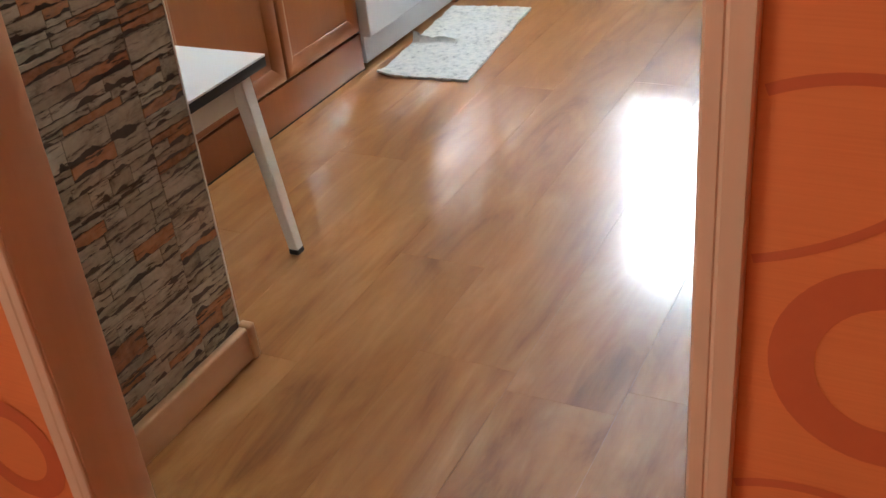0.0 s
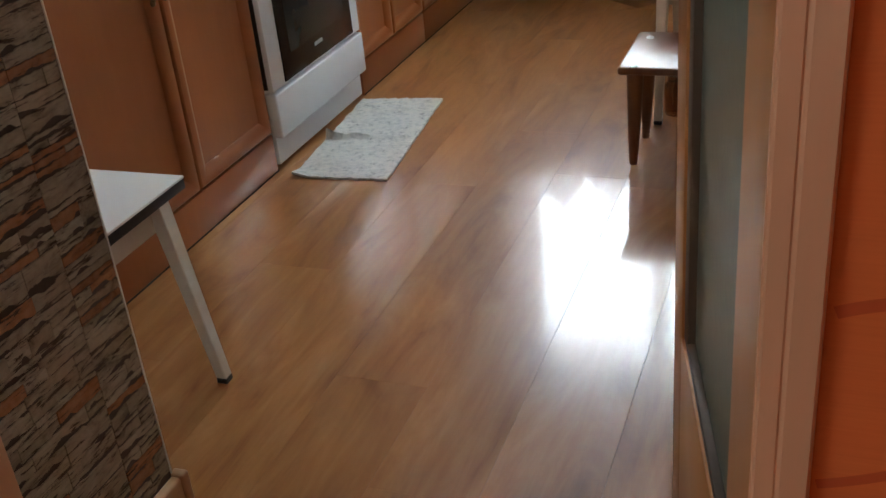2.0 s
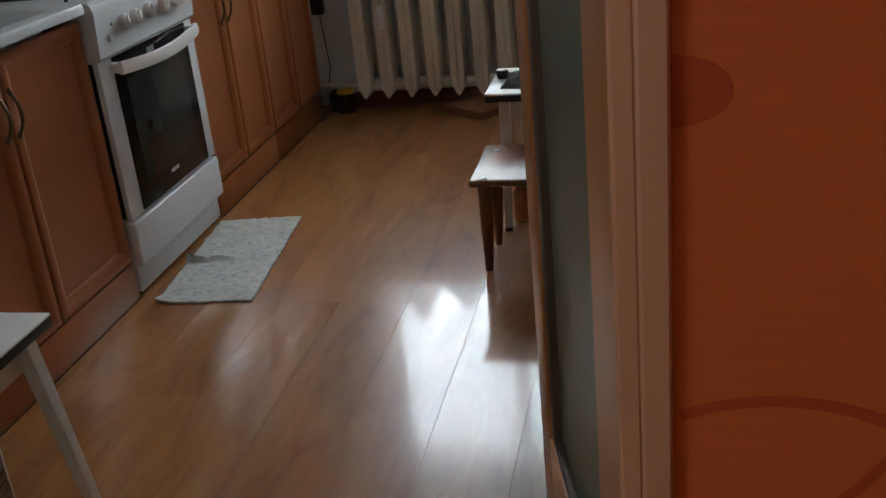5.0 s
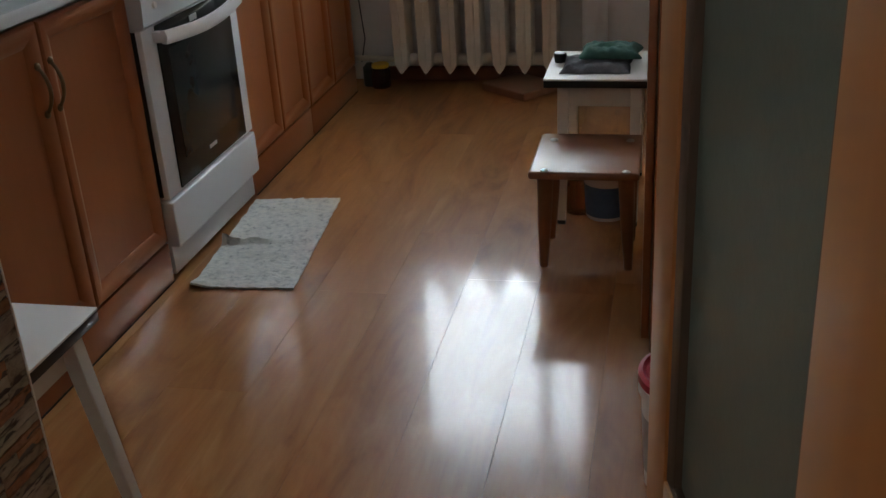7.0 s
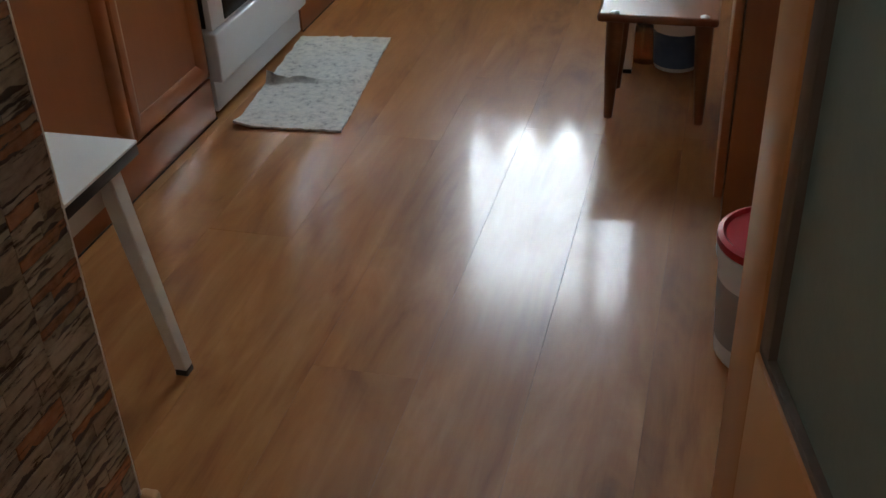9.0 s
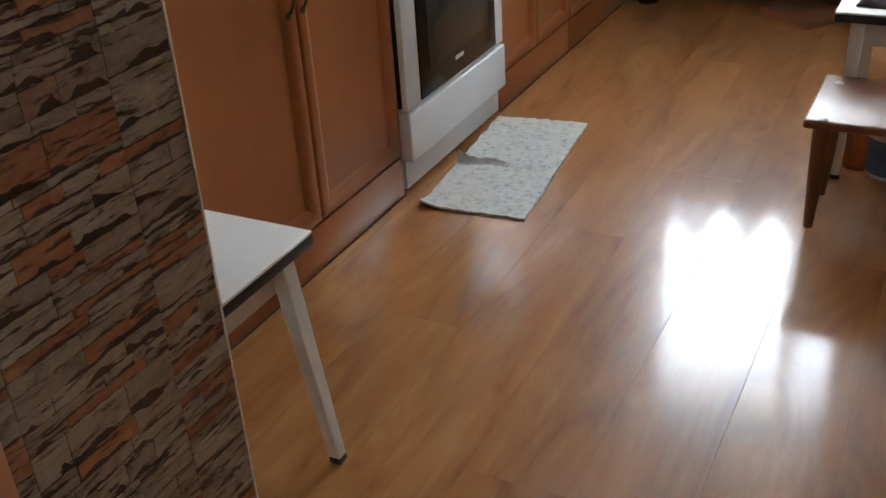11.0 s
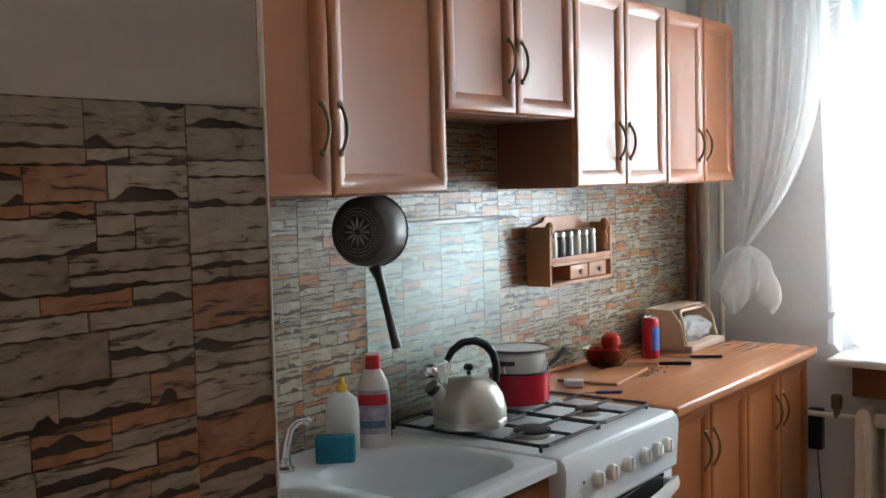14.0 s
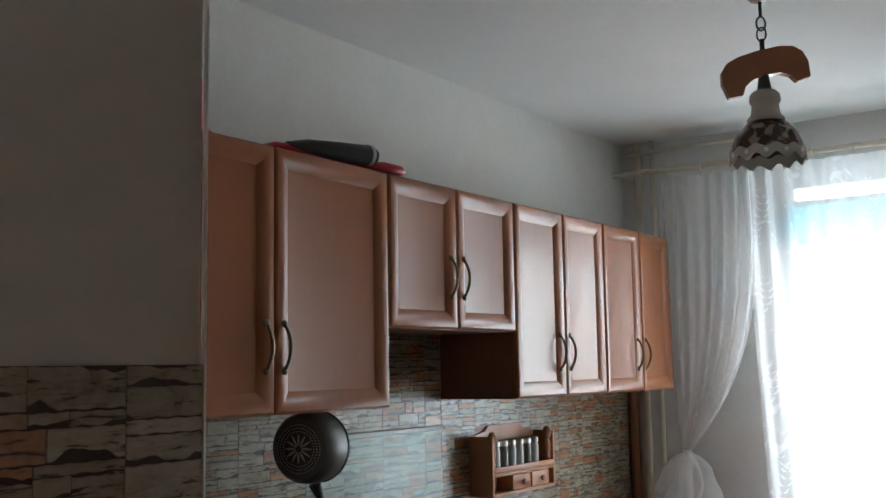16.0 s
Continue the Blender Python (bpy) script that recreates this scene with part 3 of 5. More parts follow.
drop(loops[0], ((1.006, -0.004), (1.008, -0.010), (1.008, -0.026)))
for vs in loops[1:]:
    e = drop(vs, ((0.985, -0.003), (0.96, -0.010), (0.94, -0.03), (0.90, -0.13), (0.86, -0.148), (0.75, -0.155), (0.15, -0.158)))
    bm.faces.new(e)
part("basin", bm, M_SINK, sink, smooth=50)
for y in (2.055, 2.455):
    part("drain", lathe(B(), [(0.0, 0.0), (0.03, 0.0), (0.034, 0.003), (0.0, 0.004)], Matrix.Translation((-1.86, y, SZ - 0.1575)), 20), M_CHROME, sink, "chrome drain")
TX, TY = -2.083, 2.287
tap = thing("tap", TX, TY, SZ, "chrome mixer tap with a stubby raised spout", "tap")
part("base", lathe(B(), [(0.0, 0), (0.024, 0), (0.024, 0.006), (0.017, 0.012), (0.015, 0.03), (0, 0.034)], Matrix.Translation((TX, TY, SZ)), 20), M_CHROME, tap)
part("spout", tube(B(), [(TX, TY, SZ + 0.02), (TX + 0.002, TY + 0.006, SZ + 0.06), (TX + 0.006, TY + 0.016, SZ + 0.094), (TX + 0.016, TY + 0.030, SZ + 0.110), (TX + 0.030, TY + 0.044, SZ + 0.112)], [0.013, 0.0125, 0.012, 0.0115, 0.010], 14), M_CHROME, tap)
part("nozzle", tube(B(), [(TX + 0.028, TY + 0.042, SZ + 0.112), (TX + 0.036, TY + 0.050, SZ + 0.104)], [0.012, 0.011], 14), M_CHROME, tap)

# ---------- stove ----------
SY0, SY1 = 2.70, 3.305
stove = thing("gas_stove", -1.9, 3.0, 0.0, "white gas stove with black oven glass and six knobs", "stove")
part("body", box(B(), WX + 0.02, -1.648, SY0 + 0.004, SY1 - 0.004, 0.02, 0.80, 0.004), M_ENAMEL, stove)
part("plinth", box(B(), -1.66, -1.632, SY0 + 0.006, SY1 - 0.006, 0.012, 0.10, 0.003), M_ENAMEL, stove)
part("drawer", box(B(), -1.65, -1.606, SY0 + 0.003, SY1 - 0.003, 0.095, 0.225, 0.006, 3), M_ENAMEL, stove)
oven = part("oven_door", box(B(), -1.65, -1.612, SY0 + 0.003, SY1 - 0.003, 0.232, 0.682, 0.004), M_ENAMEL, stove)
part("glass", box(B(), -1.614, -1.608, SY0 + 0.075, SY1 - 0.062, 0.240, 0.680, 0.002), M_OVENGLASS, oven, "black oven glass")
part("inner_window", box(B(), -1.6085, -1.6065, SY0 + 0.125, SY1 - 0.115, 0.31, 0.61, 0.0008), mottled("mottled_window", (0.014, 0.019, 0.020), (0.040, 0.050, 0.050), 9, (0.16, 0.3), 0), oven, "paler grey viewing window, mottled")
# black strip imitates the shade in the gap between cabinet and stove
part("gap_shadow_strip", box(B(), -1.648, -1.628, SY0 + 0.0005, SY0 + 0.003, 0.24, 0.68), M_BLACKPL, oven, "black strip standing for the shaded gap beside the stove")
part("badge", box(B(), -1.6085, -1.6065, SY0 + 0.275, SY0 + 0.325, 0.282, 0.292), M_GREYPRINT, oven, "small grey badge")
part("sticker", turned(box(B(), -0.001, 0.001, -0.022, 0.022, -0.008, 0.008), pose(-1.6055, SY0 + 0.29, 0.655)), M_GREYPRINT, oven, "pale oval sticker")
bm = B()
hp = [(-1.578 + 0.020 * math.sin(math.pi * k / 14), SY0 + 0.055 + (SY1 - SY0 - 0.10) * k / 14, 0.655 - 0.012 * math.sin(math.pi * k / 14)) for k in range(15)]
last = None
for p in hp:
    q = [bm.verts.new((p[0] + dx, p[1], p[2] + dz)) for dx, dz in ((-0.008, -0.016), (0.004, -0.018), (0.009, 0.0), (0.004, 0.018), (-0.008, 0.016))]
    if last:
        for k in range(5):
            bm.faces.new((last[k], last[(k + 1) % 5], q[(k + 1) % 5], q[k]))
    else:
        bm.faces.new(q)
    last = q
bm.faces.new(last)
for y in (hp[0][1] + 0.012, hp[-1][1] - 0.012):
    box(bm, -1.612, -1.575, y - 0.012, y + 0.012, 0.641, 0.668, 0.003)
part("oven_handle", bm, M_PLASTIC, oven, "arched white oven handle", smooth=40)
# sloping control panel
bm = B()
prof = [(-1.66, 0.686), (-1.606, 0.686), (-1.600, 0.692), (-1.592, 0.810), (-1.598, 0.830), (-1.612, 0.838), (-1.66, 0.838)]
lo = [bm.verts.new((x, SY0 + 0.001, z)) for x, z in prof]
hi = [bm.verts.new((x, SY1 - 0.001, z)) for x, z in prof]
for k in range(len(prof)):
    bm.faces.new((lo[k], lo[(k + 1) % len(prof)], hi[(k + 1) % len(prof)], hi[k]))
bm.faces.new(lo)
bm.faces.new(hi)
part("control_panel", bm, M_ENAMEL, stove, smooth=30)
for y in (2.841, 2.911, 2.996, 3.091, 3.160, 3.219):
    k = part("knob", lathe(B(), [(0.0, 0.0), (0.0205, 0.0), (0.021, 0.003), (0.0205, 0.014), (0.0185, 0.0195), (0.012, 0.0225), (0, 0.023)], pose(-1.5965, y, 0.763, 0, 84, 0), 28), M_PLASTIC, stove, "round white knob")
    part("grip", box(B(), -1.576, -1.5715, y - 0.004, y + 0.004, 0.748, 0.782, 0.002), M_PLASTIC, k)
    part("dial_mark", box(B(), -1.5965, -1.5935, y - 0.002, y + 0.002, 0.793, 0.799), M_GREYPRINT, stove, "small grey print")
part("button", lathe(B(), [(0, 0), (0.009, 0), (0.008, 0.008), (0, 0.009)], pose(-1.599, 2.765, 0.735, 0, 88, 0), 14), M_PLASTIC, stove, "small round button")
part("pilot_light", lathe(B(), [(0, 0), (0.005, 0), (0.004, 0.003), (0, 0.004)], pose(-1.597, 2.785, 0.768, 0, 88, 0), 12), M_BLACKPL, stove, "dark pilot light")
part("hob", box(B(), WX + 0.03, -1.604, SY0 + 0.002, SY1 - 0.002, 0.80, 0.842, 0.008, 3), M_ENAMEL, stove, "white enamelled hob")
for bx, by, r in ((-1.785, 2.86, 0.048), (-1.785, 3.14, 0.034), (-2.02, 2.86, 0.05), (-2.02, 3.14, 0.036)):
    b = part("burner", lathe(B(), [(0, 0), (r + 0.008, 0), (r + 0.006, 0.008), (r, 0.012), (0, 0.012)], Matrix.Translation((bx, by, 0.841)), 24), M_STEEL, stove)
    part("burner_cap", lathe(B(), [(0, 0.0), (r, 0.0), (r, 0.006), (r - 0.006, 0.009), (0, 0.010)], Matrix.Translation((bx, by, 0.8525)), 24), M_BLACK, b, "black burner cap")
for y0 in (2.725, 3.005):
    y1, zz = y0 + 0.272, 0.857
    bm = B()
    for a, b in (((-2.13, y0), (-1.675, y0)), ((-2.13, y1), (-1.675, y1)), ((-2.14, y0 + 0.012), (-2.14, y1 - 0.012)), ((-1.665, y0 + 0.012), (-1.665, y1 - 0.012)), ((-1.893, y0), (-1.893, y1)), ((-2.13, y0), (-2.14, y0 + 0.012)), ((-2.13, y1), (-2.14, y1 - 0.012)), ((-1.675, y0), (-1.665, y0 + 0.012)), ((-1.675, y1), (-1.665, y1 - 0.012))):
        tube(bm, [(*a, zz), (*b, zz)], 0.005, 6)
    for cx in (-1.785, -2.02):
        cy = (y0 + y1) / 2
        for dx, dy in ((1, 0), (-1, 0), (0, 1), (0, -1)):
            tube(bm, [(cx + dx * 0.03, cy + dy * 0.03, zz), (cx + dx * 0.112, cy + dy * 0.134, zz)], 0.005, 6)
    for x in (-2.13, -1.675):
        for y in (y0, y1):
            tube(bm, [(x, y, zz), (x, y, 0.842)], 0.005, 6)
    part("pan_grate", bm, M_BLACK, stove, "black wire pan support")

# splash glass behind the stove
sg = thing("splash_glass", WX + 0.012, 3.0, 0.87, "clear glass splash panel behind the stove", "glass panel")
part("pane", box(B(), WX + 0.010, WX + 0.015, 2.675, 3.288, 0.85, 1.368, 0.001), M_GREENGLASS, sg)
part("top_rail", box(B(), WX + 0.004, WX + 0.024, 2.672, 3.294, 1.366, 1.380, 0.003), M_ENAMEL, sg, "pale plastic rail")


# ---------- window ----------
win = thing("window_1", -1.05, WY + 0.1, WZ0, "white window with two sashes, bright daylight behind", "window")
win["kind"] = "structure"
for x0, x1, z0, z1 in ((W0, W0 + 0.05, WZ0, WZ1), (W1 - 0.05, W1, WZ0, WZ1), (W0 + 0.05, W1 - 0.05, WZ0, WZ0 + 0.05), (W0 + 0.05, W1 - 0.05, WZ1 - 0.025, WZ1)):
    part("window_frame", box(B(), x0, x1, WY + 0.08, WY + 0.14, z0, z1, 0.004), M_PLASTIC, win)
for s0, s1 in ((W0 + 0.05, -0.885), (-0.875, W1 - 0.05)):
    bm = B()
    for x0, x1, z0, z1 in ((s0, s0 + 0.03, WZ0 + 0.05, WZ1 - 0.025), (s1 - 0.03, s1, WZ0 + 0.05, WZ1 - 0.025), (s0 + 0.03, s1 - 0.03, WZ0 + 0.05, WZ0 + 0.11), (s0 + 0.03, s1 - 0.03, WZ1 - 0.055, WZ1 - 0.025)):
        box(bm, x0, x1, WY + 0.07, WY + 0.125, z0, z1, 0.004)
    s = part("sash", bm, M_PLASTIC, win)
    p = part("pane", box(B(), s0 + 0.025, s1 - 0.025, WY + 0.095, WY + 0.10, WZ0 + 0.105, WZ1 - 0.05), M_GLASS, s, "clear glass")
    p.visible_shadow = False
part("window_handle", box(B(), -0.911, -0.893, WY + 0.045, WY + 0.07, 1.47, 1.55, 0.004), M_STEEL, win)
tagged(part("window_sill", box(B(), -1.555, -0.50, 4.47, WY + 0.08, 0.785, 0.813, 0.010, 3), M_PLASTIC), "white window sill with rounded edge", "window sill")
tagged(part("sill_panel", box(B(), -1.50, -0.56, 4.60, WY - 0.001, 0.655, 0.784, 0.004), M_DARKWOOD), "dark brown board under the window sill", "board")
# pale overcast sky seen through the panes
M_SKY = material("overcast_sky", (0, 0, 0), 1.0, 0.0, 0.0)
_b = M_SKY.node_tree.nodes["Principled BSDF"]
_b.inputs["Emission Color"].default_value, _b.inputs["Emission Strength"].default_value = (0.92, 0.97, 1.0, 1), 17.0
structure("backdrop", box(B(), -8, 7, WY + 5.0, WY + 5.1, -8.0, 8.0), M_SKY, "pale overcast sky beyond the window", "sky")
# teal blind over the top of the window
bl = thing("roller_blind", -0.85, WY + 0.04, 1.98, "short teal roller blind rolled up at the window top", "blind")
part("roller", tube(B(), [(-1.54, WY + 0.045, 2.165), (-0.56, WY + 0.045, 2.165)], 0.014, 12), M_PLASTIC, bl)
bm = B()
cols = 40
last = None
for k in range(cols + 1):
    x = -1.535 + 0.965 * k / cols
    col = [bm.verts.new((x, WY + 0.04 + 0.003 * math.sin(k * 0.9), z)) for z in (2.165, 2.09, 2.005)]
    if last:
        for j in range(2):
            bm.faces.new((last[j], col[j], col[j + 1], last[j + 1]))
    last = col
part("cloth", bm, M_BLIND, bl)
part("bottom_bar", tube(B(), [(-1.535, WY + 0.04, 2.005), (-0.57, WY + 0.04, 2.005)], 0.006, 8), M_PLASTIC, bl)


# ---------- curtains ----------
def ripple(u, v, y0, folds, amp):
    a = amp * (0.55 + 0.45 * math.sin(7 * u + 2))
    return y0 + a * math.sin(2 * math.pi * folds * u + 0.6 * math.sin(3 * v + 9 * u)) + 0.012 * noise.noise((u * 9, v * 2, folds))


def drape(x_of, z_top, z_bot, y0, folds, amp, rows=26, cols=150):
    """Hanging net: x_of(u, v) gives the place across; folds ripple in y."""
    bm = B()
    grid = []
    for j in range(rows + 1):
        v = j / rows
        z = z_top + (z_bot - z_top) * v
        row = []
        for k in range(cols + 1):
            u = k / cols
            row.append(bm.verts.new((x_of(u, v), ripple(u, v, y0, folds, amp), z + 0.008 * noise.noise((u * 14, v * 3, 4)))))
        grid.append(row)
    for a, b in zip(grid, grid[1:]):
        for k in range(cols):
            bm.faces.new((a[k], a[k + 1], b[k + 1], b[k]))
    return bm


ROD = (4.575, 2.335)
rod = thing("curtain_rod", -1.1, ROD[0], ROD[1], "cream curtain rod with rings along the window wall", "curtain rod")
part("pole", tube(B(), [(-2.16, ROD[0], ROD[1]), (0.2, ROD[0], ROD[1])], 0.011, 10), M_PIPE, rod)
for x in (-2.12, -0.9, 0.15):
    part("bracket", box(B(), x - 0.01, x + 0.01, ROD[0], WY, ROD[1] - 0.012, ROD[1] + 0.012, 0.003), M_PIPE, rod)
for k in range(15):
    x = -1.93 + 0.145 * k
    r = part("curtain_ring", lathe(B(), [(0.014, -0.003), (0.018, 0.0), (0.014, 0.003), (0.0135, 0.0), (0.014, -0.003)], pose(x, ROD[0], ROD[1] - 0.004, 0, 90, 8), 14), M_BRASS if k > 5 else M_PIPE, rod)
    part("clip", box(B(), x - 0.004, x + 0.004, ROD[0] - 0.004, ROD[0] + 0.004, ROD[1] - 0.042, ROD[1] - 0.018, 0.001), M_PIPE, r)


def tied(u, v):
    top = -1.97 + 0.40 * u
    s = v ** 3.2
    return top * (1 - s) + (-1.91 + 0.03 * u) * s


cur = thing("net_curtain", -1.87, 4.6, 1.2, "white net curtain tied in a knot beside the window", "curtain")
part("drape", drape(tied, 2.30, 1.215, 4.578, 8, 0.022), M_SHEER, cur)
bm = B()
KNOT = Vector((-1.895, 4.575, 1.215))
rings = []
for j in range(19):
    v = j / 18
    ring_ = []
    for k in range(84):
        a = 2 * math.pi * k / 84
        swell = 0.012 + 0.093 * math.sin(min(1.0, v * 1.35) * math.pi / 2) ** 0.9 - 0.030 * max(0.0, v - 0.7)
        r = swell * (1 + (0.20 * math.sin(4 * a + 0.8 + v) + 0.13 * math.sin(9 * a + 3 * v)) * min(1, 3 * v) + 0.30 * noise.noise((2 * math.cos(a), 2 * math.sin(a), 3 * v)))
        drop_ = 0.225 * v + 0.045 * v * v * math.sin(3 * a + 0.9) - 0.03 * math.sin(math.pi * v) * (1 - v)
        ring_.append(bm.verts.new((KNOT.x + r * math.cos(a), KNOT.y + 0.55 * r * math.sin(a), KNOT.z - drop_)))
    rings.append(ring_)
for a, b in zip(rings, rings[1:]):
    for k in range(84):
        bm.faces.new((a[k], a[(k + 1) % 84], b[(k + 1) % 84], b[k]))
part("bunched_end", bm, M_SHEER, cur, "bunched end hanging below the knot", smooth=70)
part("knot", tube(B(), [KNOT + Vector((0.016 * math.cos(radians(30 * k)), 0.014 * math.sin(radians(30 * k)), 0.004 * math.sin(radians(60 * k)))) for k in range(13)], 0.007, 8), M_SHEER, cur)
cur2 = thing("net_curtain", -1.0, 4.56, 0.85, "white net curtain hanging in front of the bright window", "curtain")
part("drape", drape(lambda u, v: -1.62 + 1.79 * u + 0.05 * v * (1 - u), 2.30, 0.97, 4.55, 24, 0.02, 20, 280), M_NET, cur2)
# added unseen strip at the hem; its waved upper edge shapes the floor reflection
bm = B()
last = None
for k in range(241):
    u = k / 240
    x = -1.57 + 1.74 * u
    zt = 0.925 + 0.055 * math.cos(2 * math.pi * (x + 1.075) / 0.2) + 0.02 * noise.noise((x * 7, 1, 1)) + (0.07 if x < -1.28 else 0.0)
    y = ripple(u, 0.97, 4.545, 24, 0.02)
    pair = [bm.verts.new((x, y, z)) for z in (0.845 + 0.012 * math.sin(2 * math.pi * x / 0.1), zt)]
    if last:
        bm.faces.new((last[0], pair[0], pair[1], last[1]))
    last = pair
part("glare_mask", bm, M_GLAREMASK, cur2, "added dense strip that shapes the window's reflection on the floor")
# embroidered sprays: a curling stem with paired leaves, one column above another
rnd = random.Random(77)
bm = B()
for col in range(9):
    for row in range(4):
        uc, vc = 0.03 + 0.117 * col + rnd.uniform(-0.008, 0.008), 0.07 + 0.25 * row + (0.11 if col % 2 else 0.0)
        for k in range(9):
            f = k / 8
            su = uc + 0.009 * math.sin(5.5 * f)
            sv = vc + 0.155 * f
            for side in (-1, 1):
                size = 0.55 + 0.45 * math.sin(math.pi * f)
                ring = []
                for du, dv in ((0.0006, 0.0), (0.006, -0.006), (0.013, -0.017), (0.008, -0.002)):
                    u, v = su + side * du * size, min(0.99, sv + dv * size + 0.004)
                    ring.append(bm.verts.new((-1.62 + 1.79 * u + 0.05 * v * (1 - u), ripple(u, v, 4.55, 24, 0.02) - 0.0035, 2.30 - 1.33 * v)))
                bm.faces.new(ring)
emb = part("embroidery", bm, M_THREAD, cur2, "white embroidered leaf sprays")
emb["kind"] = "stuff"

# ---------- pipes and radiator ----------
for x, y, r, lab, mat, z0 in ((-2.155, 4.675, 0.022, "brown painted vertical pipe in the corner", M_DARKWOOD, 0.0), (-2.105, 4.69, 0.017, "cream vertical heating pipe in the corner", M_PIPE, 0.0), (-2.027, 4.665, 0.011, "thin cream vertical gas pipe", M_PIPE, 0.0), (-0.64, 4.66, 0.052, "wide white vertical pipe beside the radiator", M_PLASTIC, 0.0)):
    zt = 1.52 if mat is M_DARKWOOD else CZ
    tagged(part("pipe", tube(B(), [(x, y, z0), (x, y, 1.2), (x, y, zt)], r, 16), mat), lab, "pipe")
tagged(part("pipe", tube(B(), [(-2.15, 4.64, 2.43), (-1.6, 4.64, 2.436)], 0.009, 10), M_PIPE), "thin cream pipe under the ceiling", "pipe")
rad = thing("radiator", -1.13, 4.62, 0.07, "cream-painted cast-iron radiator with pointed fins", "radiator")


def fin(x):
    bm = B()
    y0, y1 = 4.545, 4.65
    prof = [(0.0, 0.062), (0.012, 0.075), (0.030, 0.105), (0.033, 0.15), (0.033, 0.56), (0.030, 0.60), (0.020, 0.618), (0.0, 0.625)]
    outline = [(p, z) for p, z in prof] + [(-p, z) for p, z in prof[-2:0:-1]]
    f = [bm.verts.new((x + p * 0.85, y0, z)) for p, z in outline]
    m = [bm.verts.new((x + p, y0 + 0.010, z)) for p, z in outline]
    r = [bm.verts.new((x + p, y1, z)) for p, z in outline]
    c = [bm.verts.new((x, y0 - 0.012, z)) for z in (0.068, 0.12, 0.58, 0.62)]
    n = len(outline)
    for a, b in ((f, m), (m, r)):
        for k in range(n):
            bm.faces.new((a[k], a[(k + 1) % n], b[(k + 1) % n], b[k]))
    bm.faces.new(r)
    bm.faces.new(f[::-1])
    # raised rib down the middle
    box(bm, x - 0.006, x + 0.006, y0 - 0.008, y0 + 0.002, 0.10, 0.585, 0.003)
    return bm


for k in range(7):
    part("fin", fin(-1.445 + 0.105 * k), M_RAD, rad, smooth=30)
for z in (0.115, 0.575):
    part("hub", tube(B(), [(-1.48, 4.60, z), (-0.78, 4.60, z)], 0.026, 14), M_RAD, rad)
part("valve", lathe(B(), [(0, -0.03), (0.013, -0.03), (0.013, 0.0), (0.02, 0.005), (0.021, 0.05), (0.015, 0.058), (0, 0.06)], Matrix.Translation((-1.555, 4.60, 0.60)), 16), M_BRASS, rad, "radiator valve with worn cap")
part("feed_pipe", tube(B(), [(-1.47, 4.60, 0.575), (-1.56, 4.60, 0.575), (-1.68, 4.60, 0.578)], 0.011, 10), M_PIPE, rad)
part("return_pipe", tube(B(), [(-1.47, 4.60, 0.115), (-1.58, 4.62, 0.112), (-1.70, 4.64, 0.112)], 0.012, 10), M_PIPE, rad)
part("heat_meter", box(B(), -1.345, -1.315, 4.520, 4.540, 0.37, 0.47, 0.004), M_PLASTIC, rad, "small white heat meter")
ad = thing("power_adapter", -1.655, 4.69, 0.44, "black plug-in power adapter on the wall", "adapter")
part("case", box(B(), -1.685, -1.63, 4.665, 4.717, 0.42, 0.58, 0.006), M_BLACKPL, ad)
part("cable", tube(B(), [(-1.655, 4.69, 0.42), (-1.65, 4.70, 0.3), (-1.64, 4.70, 0.18), (-1.66, 4.69, 0.08)], 0.003, 6), M_BLACKPL, ad)

# ---------- ceiling lamp ----------
LX, LY = -1.05, 3.03
lamp = thing("pendant_lamp", LX, LY, 2.01, "pendant lamp with wooden yoke and brown ceramic bell shade", "ceiling lamp")
LM = Matrix.Translation((LX, LY, 0))
part("ceiling_rose", lathe(B(), [(0, 2.40), (0.022, 2.404), (0.040, 2.424), (0.05, 2.455), (0.052, 2.481), (0, 2.481)], LM, 24), M_DARKWOOD, lamp, "dark brown ceiling rose")
bm = tube(B(), [(LX, LY, 2.42), (LX, LY, 2.366)], 0.004, 8)
for k, (z, turn) in enumerate(((2.348, 0), (2.322, 90))):
    pts = []
    for j in range(13):
        a = 2 * math.pi * j / 12
        u, w = 0.011 * math.cos(a), 0.017 * math.sin(a)
        pts.append((LX + (u if turn else u * 0.78), LY + (0 if turn else u * 0.62), z + w))
    tube(bm, pts, 0.0024, 6)
tube(bm, [(LX, LY, 2.31), (LX, LY, 2.27)], 0.006, 8)
part("chain", bm, M_BLACKPL, lamp, "dark metal chain")
ax = Vector((math.cos(radians(33)), math.sin(radians(33)), 0))
bm = B()
side = []
out = [(-0.098, -0.045), (-0.104, -0.008), (-0.098, 0.018), (-0.08, 0.036), (-0.05, 0.044), (0.0, 0.047), (0.05, 0.044), (0.08, 0.036), (0.098, 0.018), (0.104, -0.008), (0.098, -0.045), (0.066, -0.048), (0.055, -0.030), (0.035, -0.018), (0.0, -0.014), (-0.035, -0.018), (-0.055, -0.030), (-0.066, -0.048)]
nrm = ax.cross(Vector((0, 0, 1)))
tilt = radians(14)
for s in (-0.011, 0.011):
    side.append([bm.verts.new(Vector((LX, LY, 2.235)) + ax * (a * math.cos(tilt) - b * math.sin(tilt)) + Vector((0, 0, 1)) * (a * math.sin(tilt) + b * math.cos(tilt)) + nrm * s) for a, b in out])
n = len(out)
